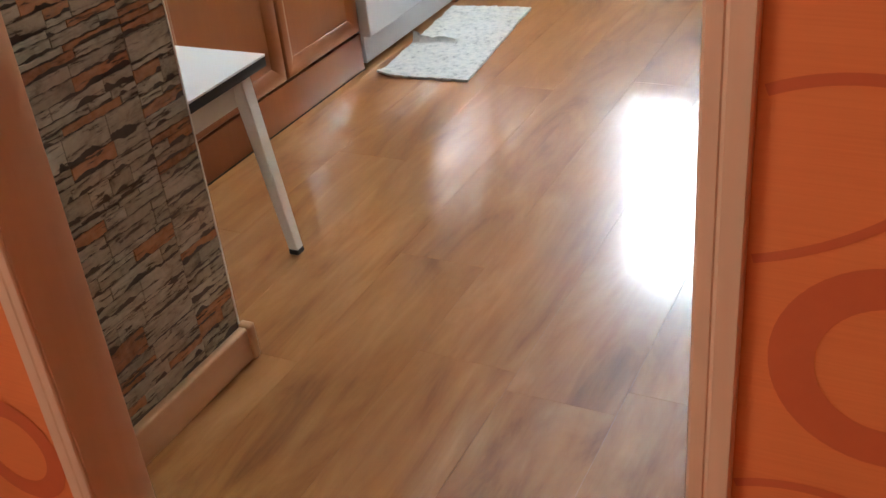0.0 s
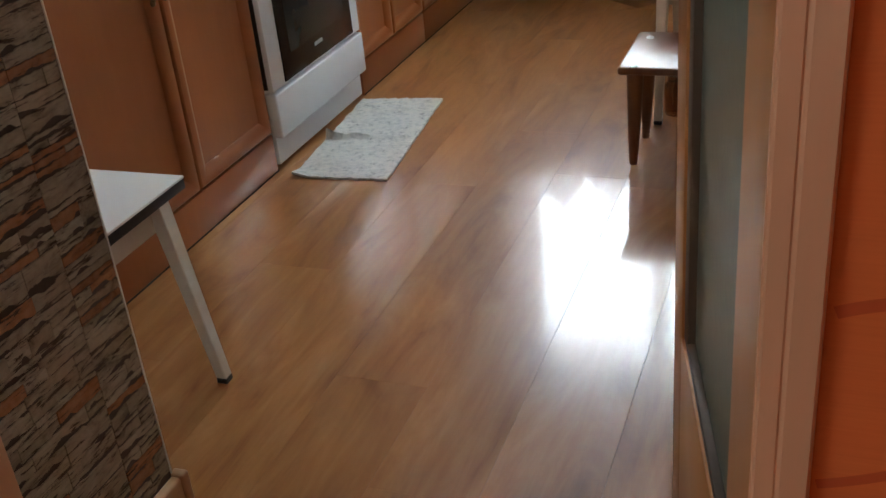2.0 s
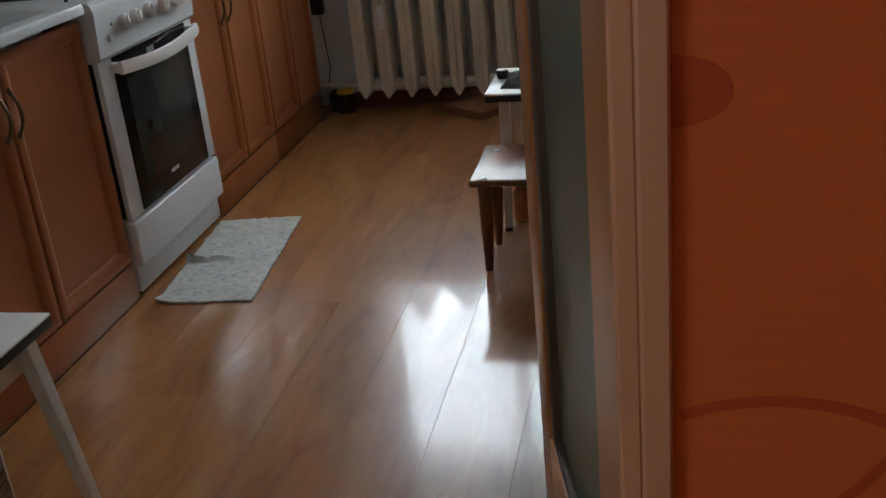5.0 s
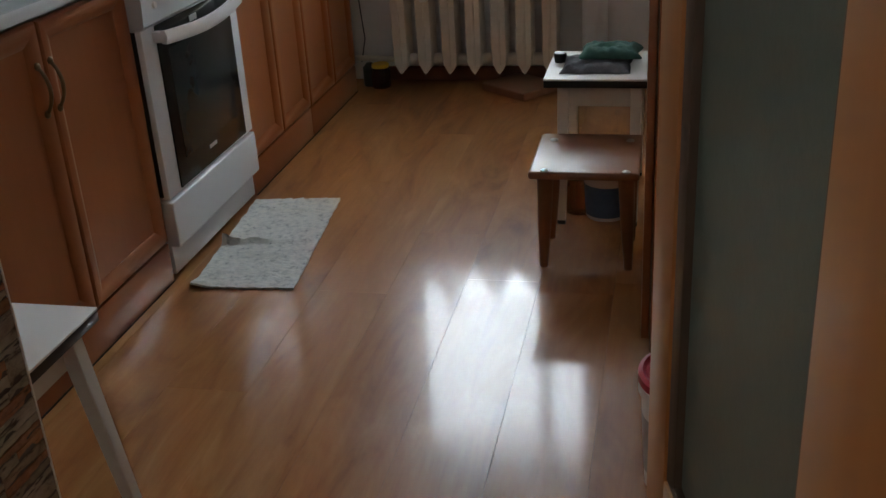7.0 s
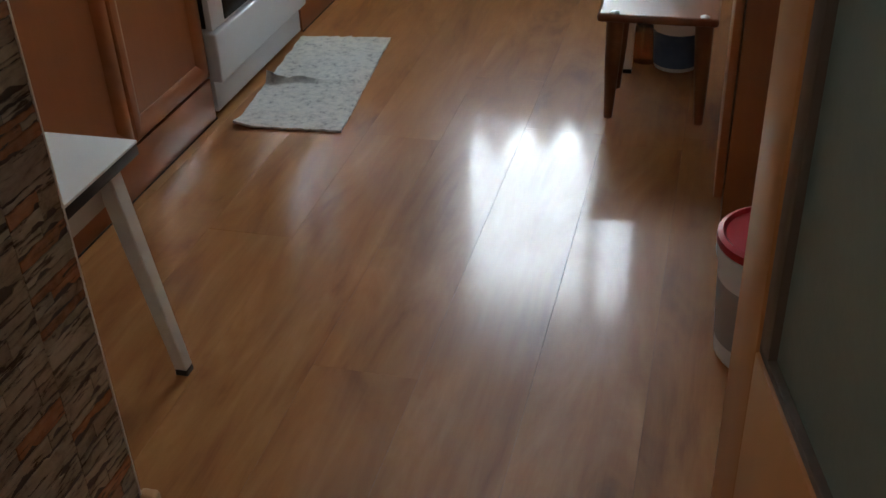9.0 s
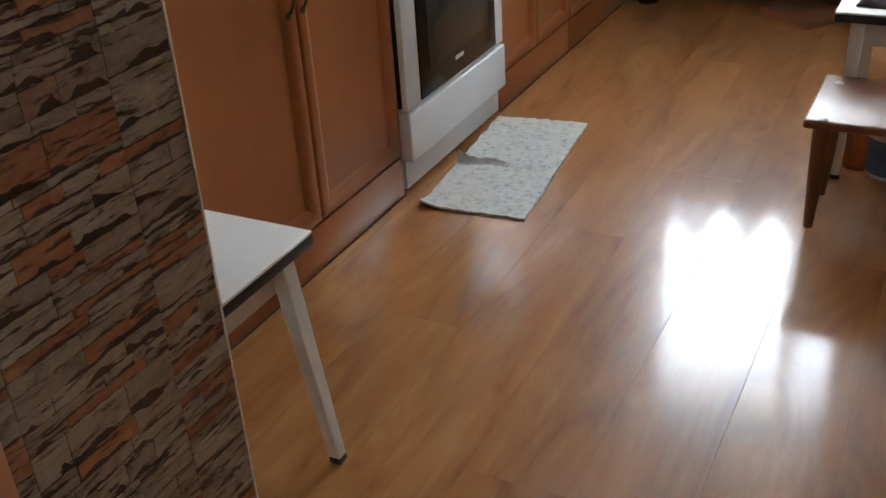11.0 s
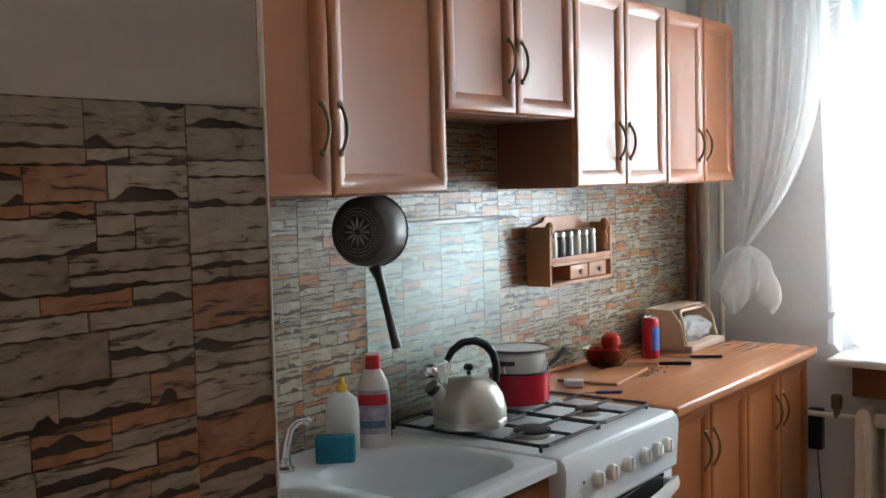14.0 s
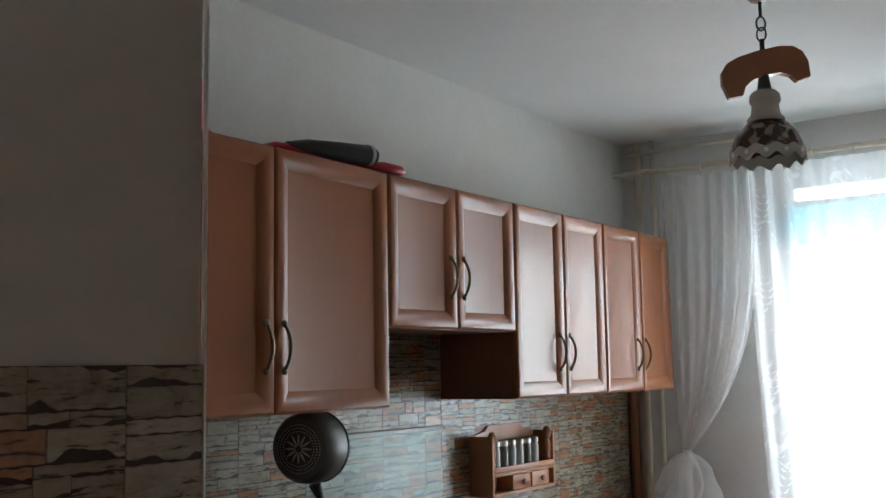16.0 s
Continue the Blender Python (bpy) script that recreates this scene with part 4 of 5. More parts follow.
for k in range(n):
    bm.faces.new((side[0][k], side[0][(k + 1) % n], side[1][(k + 1) % n], side[1][k]))
bm.faces.new(side[0])
bm.faces.new(side[1][::-1])
part("yoke", bm, M_LAMPWOOD, lamp, "shaped reddish wooden yoke", smooth=20)
part("socket", lathe(B(), [(0, 2.225), (0.012, 2.222), (0.016, 2.19), (0.024, 2.183), (0.024, 2.178), (0, 2.178)], LM, 16), M_BLACKPL, lamp)
shade = part("shade", lathe(B(), [(0.030, 2.12), (0.038, 2.113), (0.055, 2.101), (0.071, 2.081), (0.080, 2.058), (0.0845, 2.039)], LM, 64), M_SHADE, lamp, "brown glazed bell")
part("neck", lathe(B(), [(0.0, 2.186), (0.026, 2.184), (0.034, 2.176), (0.036, 2.16), (0.031, 2.15), (0.032, 2.142), (0.034, 2.128), (0.043, 2.118), (0.043, 2.110), (0.030, 2.118)], LM, 40), M_CREAM, shade, "cream glazed neck")
part("scalloped_rim", lathe(B(), [(0.0850, 2.043), (0.0865, 2.032), (0.0873, 2.018), (0.0847, 2.018), (0.0823, 2.043)], LM, 96, lambda a, i: 0.007 * math.cos(12 * a) if i in (2, 3) else 0.004 * math.cos(12 * a) if i != 1 else 0.004 * math.cos(12 * a)), M_CREAM, shade, "cream scalloped rim")
for k in range(12):
    a = 2 * math.pi * (k + 0.5) / 12
    part("rim_dot", lathe(B(), [(0, 0), (0.0052, 0), (0.0045, 0.002), (0, 0.002)], Matrix.Translation((LX + 0.0866 * math.cos(a), LY + 0.0866 * math.sin(a), 2.030)) @ pose(0, 0, 0, 0, 90, math.degrees(a)), 10), M_PLASTIC, shade)


# ---------- stools ----------
def stool(x0, x1, y0, y1, zt, label, along_y=False):
    s = thing("stool", (x0 + x1) / 2, (y0 + y1) / 2, 0, label, "stool", "white stools")
    part("seat", box(B(), x0, x1, y0, y1, zt - 0.006, zt, 0.002), M_PLASTIC, s, "white laminate seat")
    part("seat_edge", box(B(), x0 + 0.001, x1 - 0.001, y0 + 0.001, y1 - 0.001, zt - 0.026, zt - 0.006, 0.001), M_BLACKPL, s, "black edge band")
    ix, iy = (0.055, 0.035) if along_y else (0.035, 0.055)
    for sx, x in ((-1, x0 + ix), (1, x1 - ix)):
        for sy, y in ((-1, y0 + iy), (1, y1 - iy)):
            fx, fy = (x, y + sy * 0.08) if along_y else (x + sx * 0.085, y - 0.028)
            leg = part("leg", taper(B(), (x, y, zt - 0.026), (fx, fy, 0.012), 0.0165, 0.0115), M_LEG, s)
            part("foot_cap", taper(B(), (fx, fy, 0.012), (fx, fy, 0.0), 0.012, 0.012), M_BLACKPL, leg, "dark foot cap")
    for y in (y0 + 0.045, y1 - 0.045):
        part("apron", box(B(), x0 + 0.06, x1 - 0.06, y - 0.008, y + 0.008, zt - 0.09, zt - 0.028, 0.002), M_LEG, s)
    for x in (x0 + 0.045, x1 - 0.045):
        part("apron", box(B(), x - 0.008, x + 0.008, y0 + 0.06, y1 - 0.06, zt - 0.09, zt - 0.028, 0.002), M_LEG, s)
    return s


M_LEG = mottled("cream_leg_paint", (0.62, 0.57, 0.50), (0.70, 0.66, 0.59), 30, (0.45, 0.55), 0.06)
stool(-1.61, -1.293, 1.43, 1.80, 0.41, "white-topped stool with black edge and cream legs")
stool(-0.680, -0.365, 3.213, 3.53, 0.42, "white-topped stool with folded cloths on it", True)

bs = thing("footstool", -0.53, 2.94, 0, "low varnished brown wooden footstool with bolted legs", "stool")
part("seat", box(B(), -0.677, -0.395, 2.835, 3.15, 0.262, 0.283, 0.008, 3), M_DARKWOOD, bs)
for sx, x in ((-1, -0.635), (1, -0.428)):
    for sy, y in ((-1, 2.868), (1, 3.07)):
        part("leg", tube(B(), [(x, y, 0.263), (x + sx * 0.004, y - sy * 0.004, 0.13), (x + sx * 0.008, y - sy * 0.008, 0.0)], [0.022, 0.018, 0.011], 14), M_DARKWOOD, bs)
        part("bolt", lathe(B(), [(0.011, 0), (0.011, 0.002), (0.006, 0.005), (0, 0.006)], Matrix.Translation((x, y + sy * 0.02, 0.2825)), 14), M_STEEL, bs, "steel bolt head")


# cloths on the far stool
def cloth(name, label, cx, cy, z, wx, wy, h, mat, seed):
    bm = B()
    bmesh.ops.create_grid(bm, x_segments=26, y_segments=26, size=1)
    top = list(bm.verts)
    for v in top:
        u, w = v.co.x, v.co.y
        e = max(abs(u), abs(w))
        n1 = noise.noise((u * 2.2 + seed, w * 2.2, seed))
        n2 = noise.noise((u * 6 + seed, w * 3, seed))
        r = 1 + 0.14 * noise.noise((u * 1.5, w * 1.5, seed + 5))
        v.co = Vector((cx + u * wx * r, cy + w * wy * r, z + 0.003 + (h * (0.75 + 0.35 * n1 + 0.3 * n2) * (1 - e ** 6) if e < 1 else 0)))
    g = bmesh.ops.extrude_face_region(bm, geom=list(bm.faces))
    for v in g["geom"]:
        if isinstance(v, bmesh.types.BMVert):
            v.co.z = z + 0.001
    return tagged(part(name, bm, mat, smooth=60), label, "cloth")


cloth("folded_cloth", "dark grey folded cloth lying on the white stool", -0.54, 3.35, 0.42, 0.10, 0.085, 0.028, M_GREYCLOTH, 3)
cloth("folded_cloth", "dark green crumpled cloth on top of the grey one", -0.50, 3.38, 0.449, 0.085, 0.06, 0.032, M_TEALCLOTH, 8)
tagged(part("small_cup", lathe(B(), [(0, 0), (0.016, 0), (0.02, 0.02), (0.018, 0.028), (0, 0.03)], Matrix.Translation((-0.65, 3.40, 0.42)), 16), M_BLACKPL), "small dark rounded cap on the white stool", "cap")


# ---------- rug ----------
def rug():
    c = [Vector((-1.567, 2.650)), Vector((-1.283, 2.668)), Vector((-1.345, 3.298)), Vector((-1.618, 3.268))]
    bm = B()
    nu, nv = 30, 60
    rows = []
    for j in range(nv + 1):
        v = j / nv
        row = []
        for i in range(nu + 1):
            u = i / nu
            p = (c[0] * (1 - u) + c[1] * u) * (1 - v) + (c[3] * (1 - u) + c[2] * u) * v
            edge = 0.004 * noise.noise((u * 14, v * 14, 2))
            fold = math.exp(-((v - 0.47 - 0.04 * (u - 0.5)) / 0.010) ** 2) * (0.032 * (1 - u / 0.66) if u < 0.6 else 0.003)
            curl = 0.012 * math.exp(-((u / 0.12) ** 2 + (v / 0.05) ** 2))
            z = 0.007 + 0.0025 * noise.noise((u * 5, v * 9, 1)) + 0.0015 * noise.noise((u * 20, v * 40, 1)) + fold + curl
            if v > 0.96:
                edge *= 2.5
            row.append(bm.verts.new((p.x + edge, p.y + edge * 1.6, z)))
        rows.append(row)
    for a, b in zip(rows, rows[1:]):
        for k in range(nu):
            bm.faces.new((a[k], a[k + 1], b[k + 1], b[k]))
    g = bmesh.ops.extrude_face_region(bm, geom=list(bm.faces))
    for v in g["geom"]:
        if isinstance(v, bmesh.types.BMVert):
            v.co.z = max(0.0, v.co.z - 0.0065)
    return bm


tagged(part("rug", rug(), M_RUG, smooth=60), "small pale grey rag rug, creased, before the stove", "rug")

# ---------- cupboard, bucket, things on the floor ----------
cup = thing("cupboard", -0.06, 2.6, 0, "brown wood-look cupboard behind the open door", "cupboard")
part("body", box(B(), -0.352, RX - 0.01, 2.383, 2.75, 0.0, 0.86, 0.002), M_CAB, cup)
part("door", box(B(), -0.372, -0.354, 2.385, 2.748, 0.07, 0.855, 0.004), M_CAB, cup)
part("worktop", box(B(), -0.378, RX - 0.005, 2.379, 2.756, 0.862, 0.892, 0.006), M_TOP, cup)
bk = thing("bucket", -0.267, 1.978, 0, "white plastic bucket with a red lid", "bucket")
BM_ = Matrix.Translation((-0.267, 1.978, 0))
part("tub", lathe(B(), [(0, 0), (0.078, 0), (0.082, 0.006), (0.092, 0.20), (0.097, 0.203), (0.097, 0.222), (0.092, 0.224), (0, 0.224)], BM_, 32), M_PLASTIC, bk)
part("lid", lathe(B(), [(0.0945, 0.226), (0.0985, 0.226), (0.0985, 0.240), (0.090, 0.244), (0.084, 0.238), (0, 0.238)], BM_, 32), M_REDPL, bk, "red plastic lid")
part("print", lathe(B(), [(0.0843, 0.04), (0.0905, 0.16)], BM_, 32), M_GREYPRINT, bk, "faded printed band")
b2 = thing("small_bucket", -0.50, 3.24, 0, "small white tub with a dark blue label", "bucket")
B2 = Matrix.Translation((-0.50, 3.24, 0))
part("tub", lathe(B(), [(0, 0), (0.058, 0), (0.06, 0.004), (0.068, 0.12), (0.072, 0.122), (0.072, 0.136), (0.066, 0.138), (0.062, 0.12), (0, 0.11)], B2, 28), M_PLASTIC, b2)
part("label_band", lathe(B(), [(0.0612, 0.012), (0.0672, 0.108)], B2, 28), M_BLUE, b2, "dark blue printed band")
tagged(part("glass_jar", lathe(B(), [(0, 0), (0.034, 0), (0.036, 0.01), (0.036, 0.09), (0.028, 0.10), (0.028, 0.12), (0, 0.122)], Matrix.Translation((-0.585, 3.26, 0)), 20), M_BROWNGLASS), "small brown glass jar under the stool", "jar")
jar = thing("jar", -1.545, 4.575, 0, "dark jar with a yellow lid beside the radiator", "jar")
J = Matrix.Translation((-1.545, 4.575, 0))
part("glass", lathe(B(), [(0, 0), (0.038, 0), (0.041, 0.008), (0.041, 0.075), (0.034, 0.086), (0, 0.086)], J, 24), M_BROWNGLASS, jar)
part("lid", lathe(B(), [(0.036, 0.087), (0.038, 0.088), (0.038, 0.10), (0.034, 0.103), (0, 0.103)], J, 24), M_YELLOW, jar, "yellow lid")
tagged(part("dark_bottle", lathe(B(), [(0, 0), (0.028, 0), (0.03, 0.01), (0.03, 0.08), (0.012, 0.10), (0, 0.102)], Matrix.Translation((-1.60, 4.60, 0)), 18), M_BLACKPL), "small black bottle beside the jar", "bottle")
bd = B()
pts = [(-1.10, 4.53), (-0.90, 4.366), (-0.765, 4.54), (-0.965, 4.70)]
lo = [bd.verts.new((x, y, 0.0)) for x, y in pts]
hi = [bd.verts.new((x, y, 0.032)) for x, y in pts]
bd.faces.new(lo[::-1])
bd.faces.new(hi)
for k in range(4):
    bd.faces.new((lo[k], lo[(k + 1) % 4], hi[(k + 1) % 4], hi[k]))
bmesh.ops.bevel(bd, geom=list(bd.edges), offset=0.003, segments=2, affect="EDGES")
tagged(part("wooden_board", bd, M_BOARD), "brown wooden board lying on the floor under the radiator", "board")


# ---------- on the worktop, sink and stove ----------
# kettle
KX, KY, KZ = -1.935, 2.80, 0.862
kettle = thing("kettle", KX, KY, KZ, "brushed steel whistling kettle with black handle", "kettle")
KM = Matrix.Translation((KX, KY, KZ))
part("body", lathe(B(), [(0, 0), (0.088, 0.0), (0.095, 0.006), (0.096, 0.02), (0.094, 0.024), (0.095, 0.028), (0.094, 0.05), (0.086, 0.08), (0.07, 0.105), (0.048, 0.122), (0.042, 0.126), (0.0, 0.130)], KM, 40), M_STEEL, kettle)
part("lid_knob", lathe(B(), [(0.006, 0.128), (0.006, 0.14), (0.013, 0.144), (0.014, 0.152), (0.008, 0.158), (0, 0.159)], KM, 18), M_BLACKPL, kettle, "black lid knob")
sd = Vector((-0.45, -0.89, 0)).normalized()
kp = lambda a, z: (KX + sd.x * a, KY + sd.y * a, KZ + z)
spout = part("spout", tube(B(), [kp(0.066, 0.070), kp(0.084, 0.088), kp(0.098, 0.102)], [0.023, 0.021, 0.020], 18), M_STEEL, kettle)
part("collar", tube(B(), [kp(0.098, 0.102), kp(0.108, 0.112)], [0.0215, 0.0205], 18), M_BLACKPL, spout, "black spout collar")
part("whistle", tube(B(), [kp(0.086, 0.106), kp(0.090, 0.124), kp(0.096, 0.138), kp(0.103, 0.147), kp(0.114, 0.154), kp(0.124, 0.158)], [0.008, 0.007, 0.010, 0.018, 0.020, 0.012], 16), M_CHROME, spout, "chrome whistle cap")
part("handle_stem", tube(B(), [kp(0.062, 0.112), kp(0.058, 0.15), kp(0.050, 0.175)], 0.004, 8), M_CHROME, kettle, "chrome handle stem")
arc = [kp(0.062, 0.172), kp(0.045, 0.196), kp(0.015, 0.214), kp(-0.02, 0.216), kp(-0.05, 0.203), kp(-0.072, 0.178), kp(-0.08, 0.145), kp(-0.078, 0.105)]
part("handle", tube(B(), arc, [0.008, 0.010, 0.010, 0.010, 0.011, 0.011, 0.010, 0.009], 12), M_BLACKPL, kettle, "black plastic handle")

# stacked pots
PX, PY = -1.985, 3.11
pot = thing("saucepan", PX, PY, KZ, "red enamel saucepan with black rim", "pot")
PM = Matrix.Translation((PX, PY, KZ))
part("body", lathe(B(), [(0, 0), (0.078, 0), (0.084, 0.006), (0.086, 0.085), (0.083, 0.085), (0.081, 0.01), (0, 0.006)], PM, 36), M_RED, pot)
for a in (20, 140, 260):
    part("clip", tube(B(), [(PX + 0.079 * math.cos(radians(a + d)), PY + 0.079 * math.sin(radians(a + d)), KZ + z) for d, z in ((-14, 0.088), (-10, 0.112), (0, 0.122), (10, 0.112), (14, 0.088))], 0.004, 8), M_CHROME, pot, "chrome wire clip")
part("rim", lathe(B(), [(0.082, 0.085), (0.088, 0.086), (0.088, 0.090), (0.082, 0.091), (0.082, 0.085)], PM, 36), M_BLACKPL, pot, "black rim")
part("handle", tube(B(), [(PX + 0.02, PY + 0.085, KZ + 0.075), (PX + 0.035, PY + 0.14, KZ + 0.10), (PX + 0.045, PY + 0.175, KZ + 0.125)], [0.006, 0.008, 0.009], 10), M_BLACKPL, pot, "black handle")
pot2 = thing("enamel_pot", PX, PY, KZ + 0.057, "white enamel pot with lid standing in the red saucepan", "pot")
part("body", lathe(B(), [(0, 0.0), (0.068, 0.0), (0.074, 0.01), (0.075, 0.082), (0.079, 0.086), (0.079, 0.09), (0, 0.09)], Matrix.Translation((PX, PY, KZ + 0.057)), 36), M_CREAMPOT, pot2)
part("lid", lathe(B(), [(0.0, 0.105), (0.03, 0.103), (0.07, 0.096), (0.084, 0.094), (0.084, 0.091), (0, 0.091)], Matrix.Translation((PX, PY, KZ + 0.057)), 36), M_CREAMPOT, pot2, "grey-edged white lid")
part("lid_rim", lathe(B(), [(0.0835, 0.089), (0.0865, 0.090), (0.0865, 0.096), (0.0835, 0.097), (0.0835, 0.089)], Matrix.Translation((PX, PY, KZ + 0.057)), 36), M_DARKRIM, pot2, "dark rim")
for s in (1, -1):
    part("side_handle", tube(B(), [(PX - 0.03, PY - s * 0.070, KZ + 0.118), (PX + 0.0, PY - s * 0.108, KZ + 0.121), (PX + 0.03, PY - s * 0.070, KZ + 0.118)], [0.006, 0.009, 0.006], 10), M_BLACKPL, pot2, "black side handle")


# bottles and sponge by the sink
def bottle(name, x, y, s, label, prof, mat, cap, capprof, caplabel, band=None):
    b = thing(name, x, y, SZ, label, "bottle")
    m = Matrix.Translation((x, y, SZ)) @ pose(0, 0, 0, 0, 0, -49) @ Matrix.Diagonal((0.6, 1.0, 1.0, 1))
    part("body", lathe(B(), [(r * s, z) for r, z in prof], m, 28), mat, b)
    part("cap", lathe(B(), capprof, Matrix.Translation((x, y, SZ)), 20), cap, b, caplabel)
    if band:
        for nm, rows, lift, a0, a1, mat, lab in band:
            bm = B()
            grid = [[bm.verts.new(m @ Vector(((r * s + lift) * math.cos(radians(a0 + (a1 - a0) * k / 12)), (r * s + lift) * math.sin(radians(a0 + (a1 - a0) * k / 12)), z))) for k in range(13)] for r, z in rows]
            for p, q in zip(grid, grid[1:]):
                for k in range(12):
                    bm.faces.new((p[k], p[k + 1], q[k + 1], q[k]))
            part(nm, bm, mat, b, lab)
    return b


bottle("detergent_bottle", -2.075, 2.475, 1.0, "white dish soap bottle with a yellow nozzle", [(0, 0), (0.036, 0), (0.039, 0.006), (0.04, 0.10), (0.036, 0.13), (0.02, 0.145), (0.012, 0.15), (0, 0.15)], M_BOTTLE, M_YELLOW, [(0.013, 0.148), (0.013, 0.162), (0.008, 0.167), (0.006, 0.182), (0, 0.184)], "yellow nozzle")
bottle("cleaner_bottle", -2.05, 2.56, 1.0, "white cleaner bottle with a red cap and printed label", [(0, 0), (0.038, 0), (0.04, 0.006), (0.041, 0.12), (0.036, 0.16), (0.024, 0.185), (0.016, 0.195), (0, 0.195)], M_BOTTLE, M_REDPL, [(0.019, 0.193), (0.019, 0.225), (0.016, 0.228), (0, 0.228)], "red screw cap",
       (("label_panel", [(0.0405, 0.035), (0.041, 0.12), (0.0385, 0.142)], 0.0008, -70, 62, M_LABEL, "dark printed label"),
        ("title_bar", [(0.041, 0.106), (0.0412, 0.118), (0.0395, 0.132)], 0.0016, -58, 48, M_REDPL, "red title bar"),
        ("text_bar", [(0.0405, 0.05), (0.0408, 0.068)], 0.0016, -52, 40, M_BLUE, "dark blue text bar")))
sp = thing("sponge", -2.03, 2.40, SZ, "blue dish sponge beside the bottles", "sponge")
part("foam", turned(box(B(), -0.022, 0.022, -0.046, 0.046, 0.0, 0.062, 0.006, 3), pose(-2.035, 2.405, SZ, 0, 0, -50)), M_SPONGE, sp)
tagged(part("plug_cap", lathe(B(), [(0, 0), (0.018, 0), (0.016, 0.014), (0.008, 0.028), (0, 0.03)], Matrix.Translation((-2.10, 2.66, SZ)), 16), M_DARKLID), "small dark stopper on the sink edge", "stopper")

# saucepan hung below the wall cabinet, base towards the door
HX, HY, HZ = -1.945, 2.405, 1.378
pan = thing("hanging_pan", HX, HY, HZ, "dark non-stick saucepan hanging under the wall cabinet", "pan")
HM = Matrix.Translation((HX, HY, HZ)) @ pose(0, 0, 0, -90, 0, 13) @ Matrix.Scale(0.93, 4)
part("body", lathe(B(), [(0, 0.0), (0.062, 0.0), (0.074, 0.004), (0.084, 0.02), (0.087, 0.05), (0.087, 0.092), (0.090, 0.094), (0.084, 0.092), (0.08, 0.02), (0.06, 0.008), (0, 0.008)], HM, 44), M_DARKLID, pan)
bm = B()
for r in (0.058, 0.050, 0.042):
    for k in range(int(r * 900)):
        a = 2 * math.pi * k / int(r * 900)
        lathe(bm, [(0.0022, 0.0), (0.0016, -0.0015), (0, -0.0018)], HM @ Matrix.Translation((r * math.cos(a), r * math.sin(a), -0.0002)), 5)
for k in range(12):
    a = 2 * math.pi * k / 12
    p, q = HM @ Vector((0.008 * math.cos(a), 0.008 * math.sin(a), -0.001)), HM @ Vector((0.036 * math.cos(a), 0.036 * math.sin(a), -0.001))
    tube(bm, [p, (p + q) / 2, q], [0.0012, 0.0028, 0.001], 6)
part("base_plate", lathe(B(), [(0, -0.0004), (0.062, -0.0004), (0.063, 0.001), (0, 0.001)], HM, 40), material("base_metal", (0.05, 0.044, 0.038), 0.4, 0.5), pan, "dull metal base plate")
part("base_pattern", bm, material("pressed_metal", (0.42, 0.40, 0.36), 0.35, 0.8), pan, "pressed rosette pattern on the base")
part("handle", tube(B(), [(HX, HY + 0.055, HZ - 0.082), (HX + 0.004, HY + 0.066, HZ - 0.11), (HX + 0.015, HY + 0.082, HZ - 0.20), (HX + 0.025, HY + 0.095, HZ - 0.272)], [0.016, 0.010, 0.009, 0.012], 12), M_BLACKPL, pan, "long black handle")
part("hook", tube(B(), [(HX, HY + 0.09, UZ0), (HX, HY + 0.085, UZ0 - 0.01), (HX, HY + 0.09, UZ0 - 0.016)], 0.003, 6), M_CHROME, pan)

# spice rack
rack = thing("spice_rack", WX + 0.05, 3.70, 1.145, "pine spice rack with jars and two small drawers", "spice rack")
RY0, RY1, RXF = 3.455, 3.862, WX + 0.092
for y in (RY0, RY1 - 0.012):
    part("side", box(B(), WX + 0.004, RXF, y, y + 0.012, 1.146, 1.335, 0.003), M_RACK, rack)
bm = B()
pts = [(RY0 + 0.012, 1.30), (RY0 + 0.012, 1.335), (RY0 + 0.08, 1.345), (RY0 + 0.10, 1.362), (RY1 - 0.10, 1.362), (RY1 - 0.08, 1.345), (RY1 - 0.012, 1.335), (RY1 - 0.012, 1.16), (RY0 + 0.012, 1.16)]
lo = [bm.verts.new((WX + 0.005, y, z)) for y, z in pts]
hi = [bm.verts.new((WX + 0.015, y, z)) for y, z in pts]
bm.faces.new(lo)
bm.faces.new(hi[::-1])
for k in range(len(pts)):
    bm.faces.new((lo[k], lo[(k + 1) % len(pts)], hi[(k + 1) % len(pts)], hi[k]))
part("back", bm, M_RACK, rack)
for z0, z1 in ((1.146, 1.156), (1.208, 1.218)):
    part("shelf", box(B(), WX + 0.015, RXF, RY0 + 0.012, RY1 - 0.012, z0, z1, 0.001), M_RACK, rack)
part("rail", box(B(), RXF - 0.008, RXF, RY0 + 0.012, RY1 - 0.012, 1.219, 1.236, 0.002), M_RACK, rack)
for y in (RY0 + 0.025, RY1 - 0.025):
    part("turned_post", lathe(B(), [(0.006, 1.237), (0.009, 1.245), (0.006, 1.255), (0.010, 1.27), (0.011, 1.29), (0.006, 1.305), (0.009, 1.312), (0.015, 1.325), (0.015, 1.337), (0.008, 1.348), (0, 1.35)], Matrix.Translation((RXF - 0.014, y, 0)), 16), M_RACK, rack)
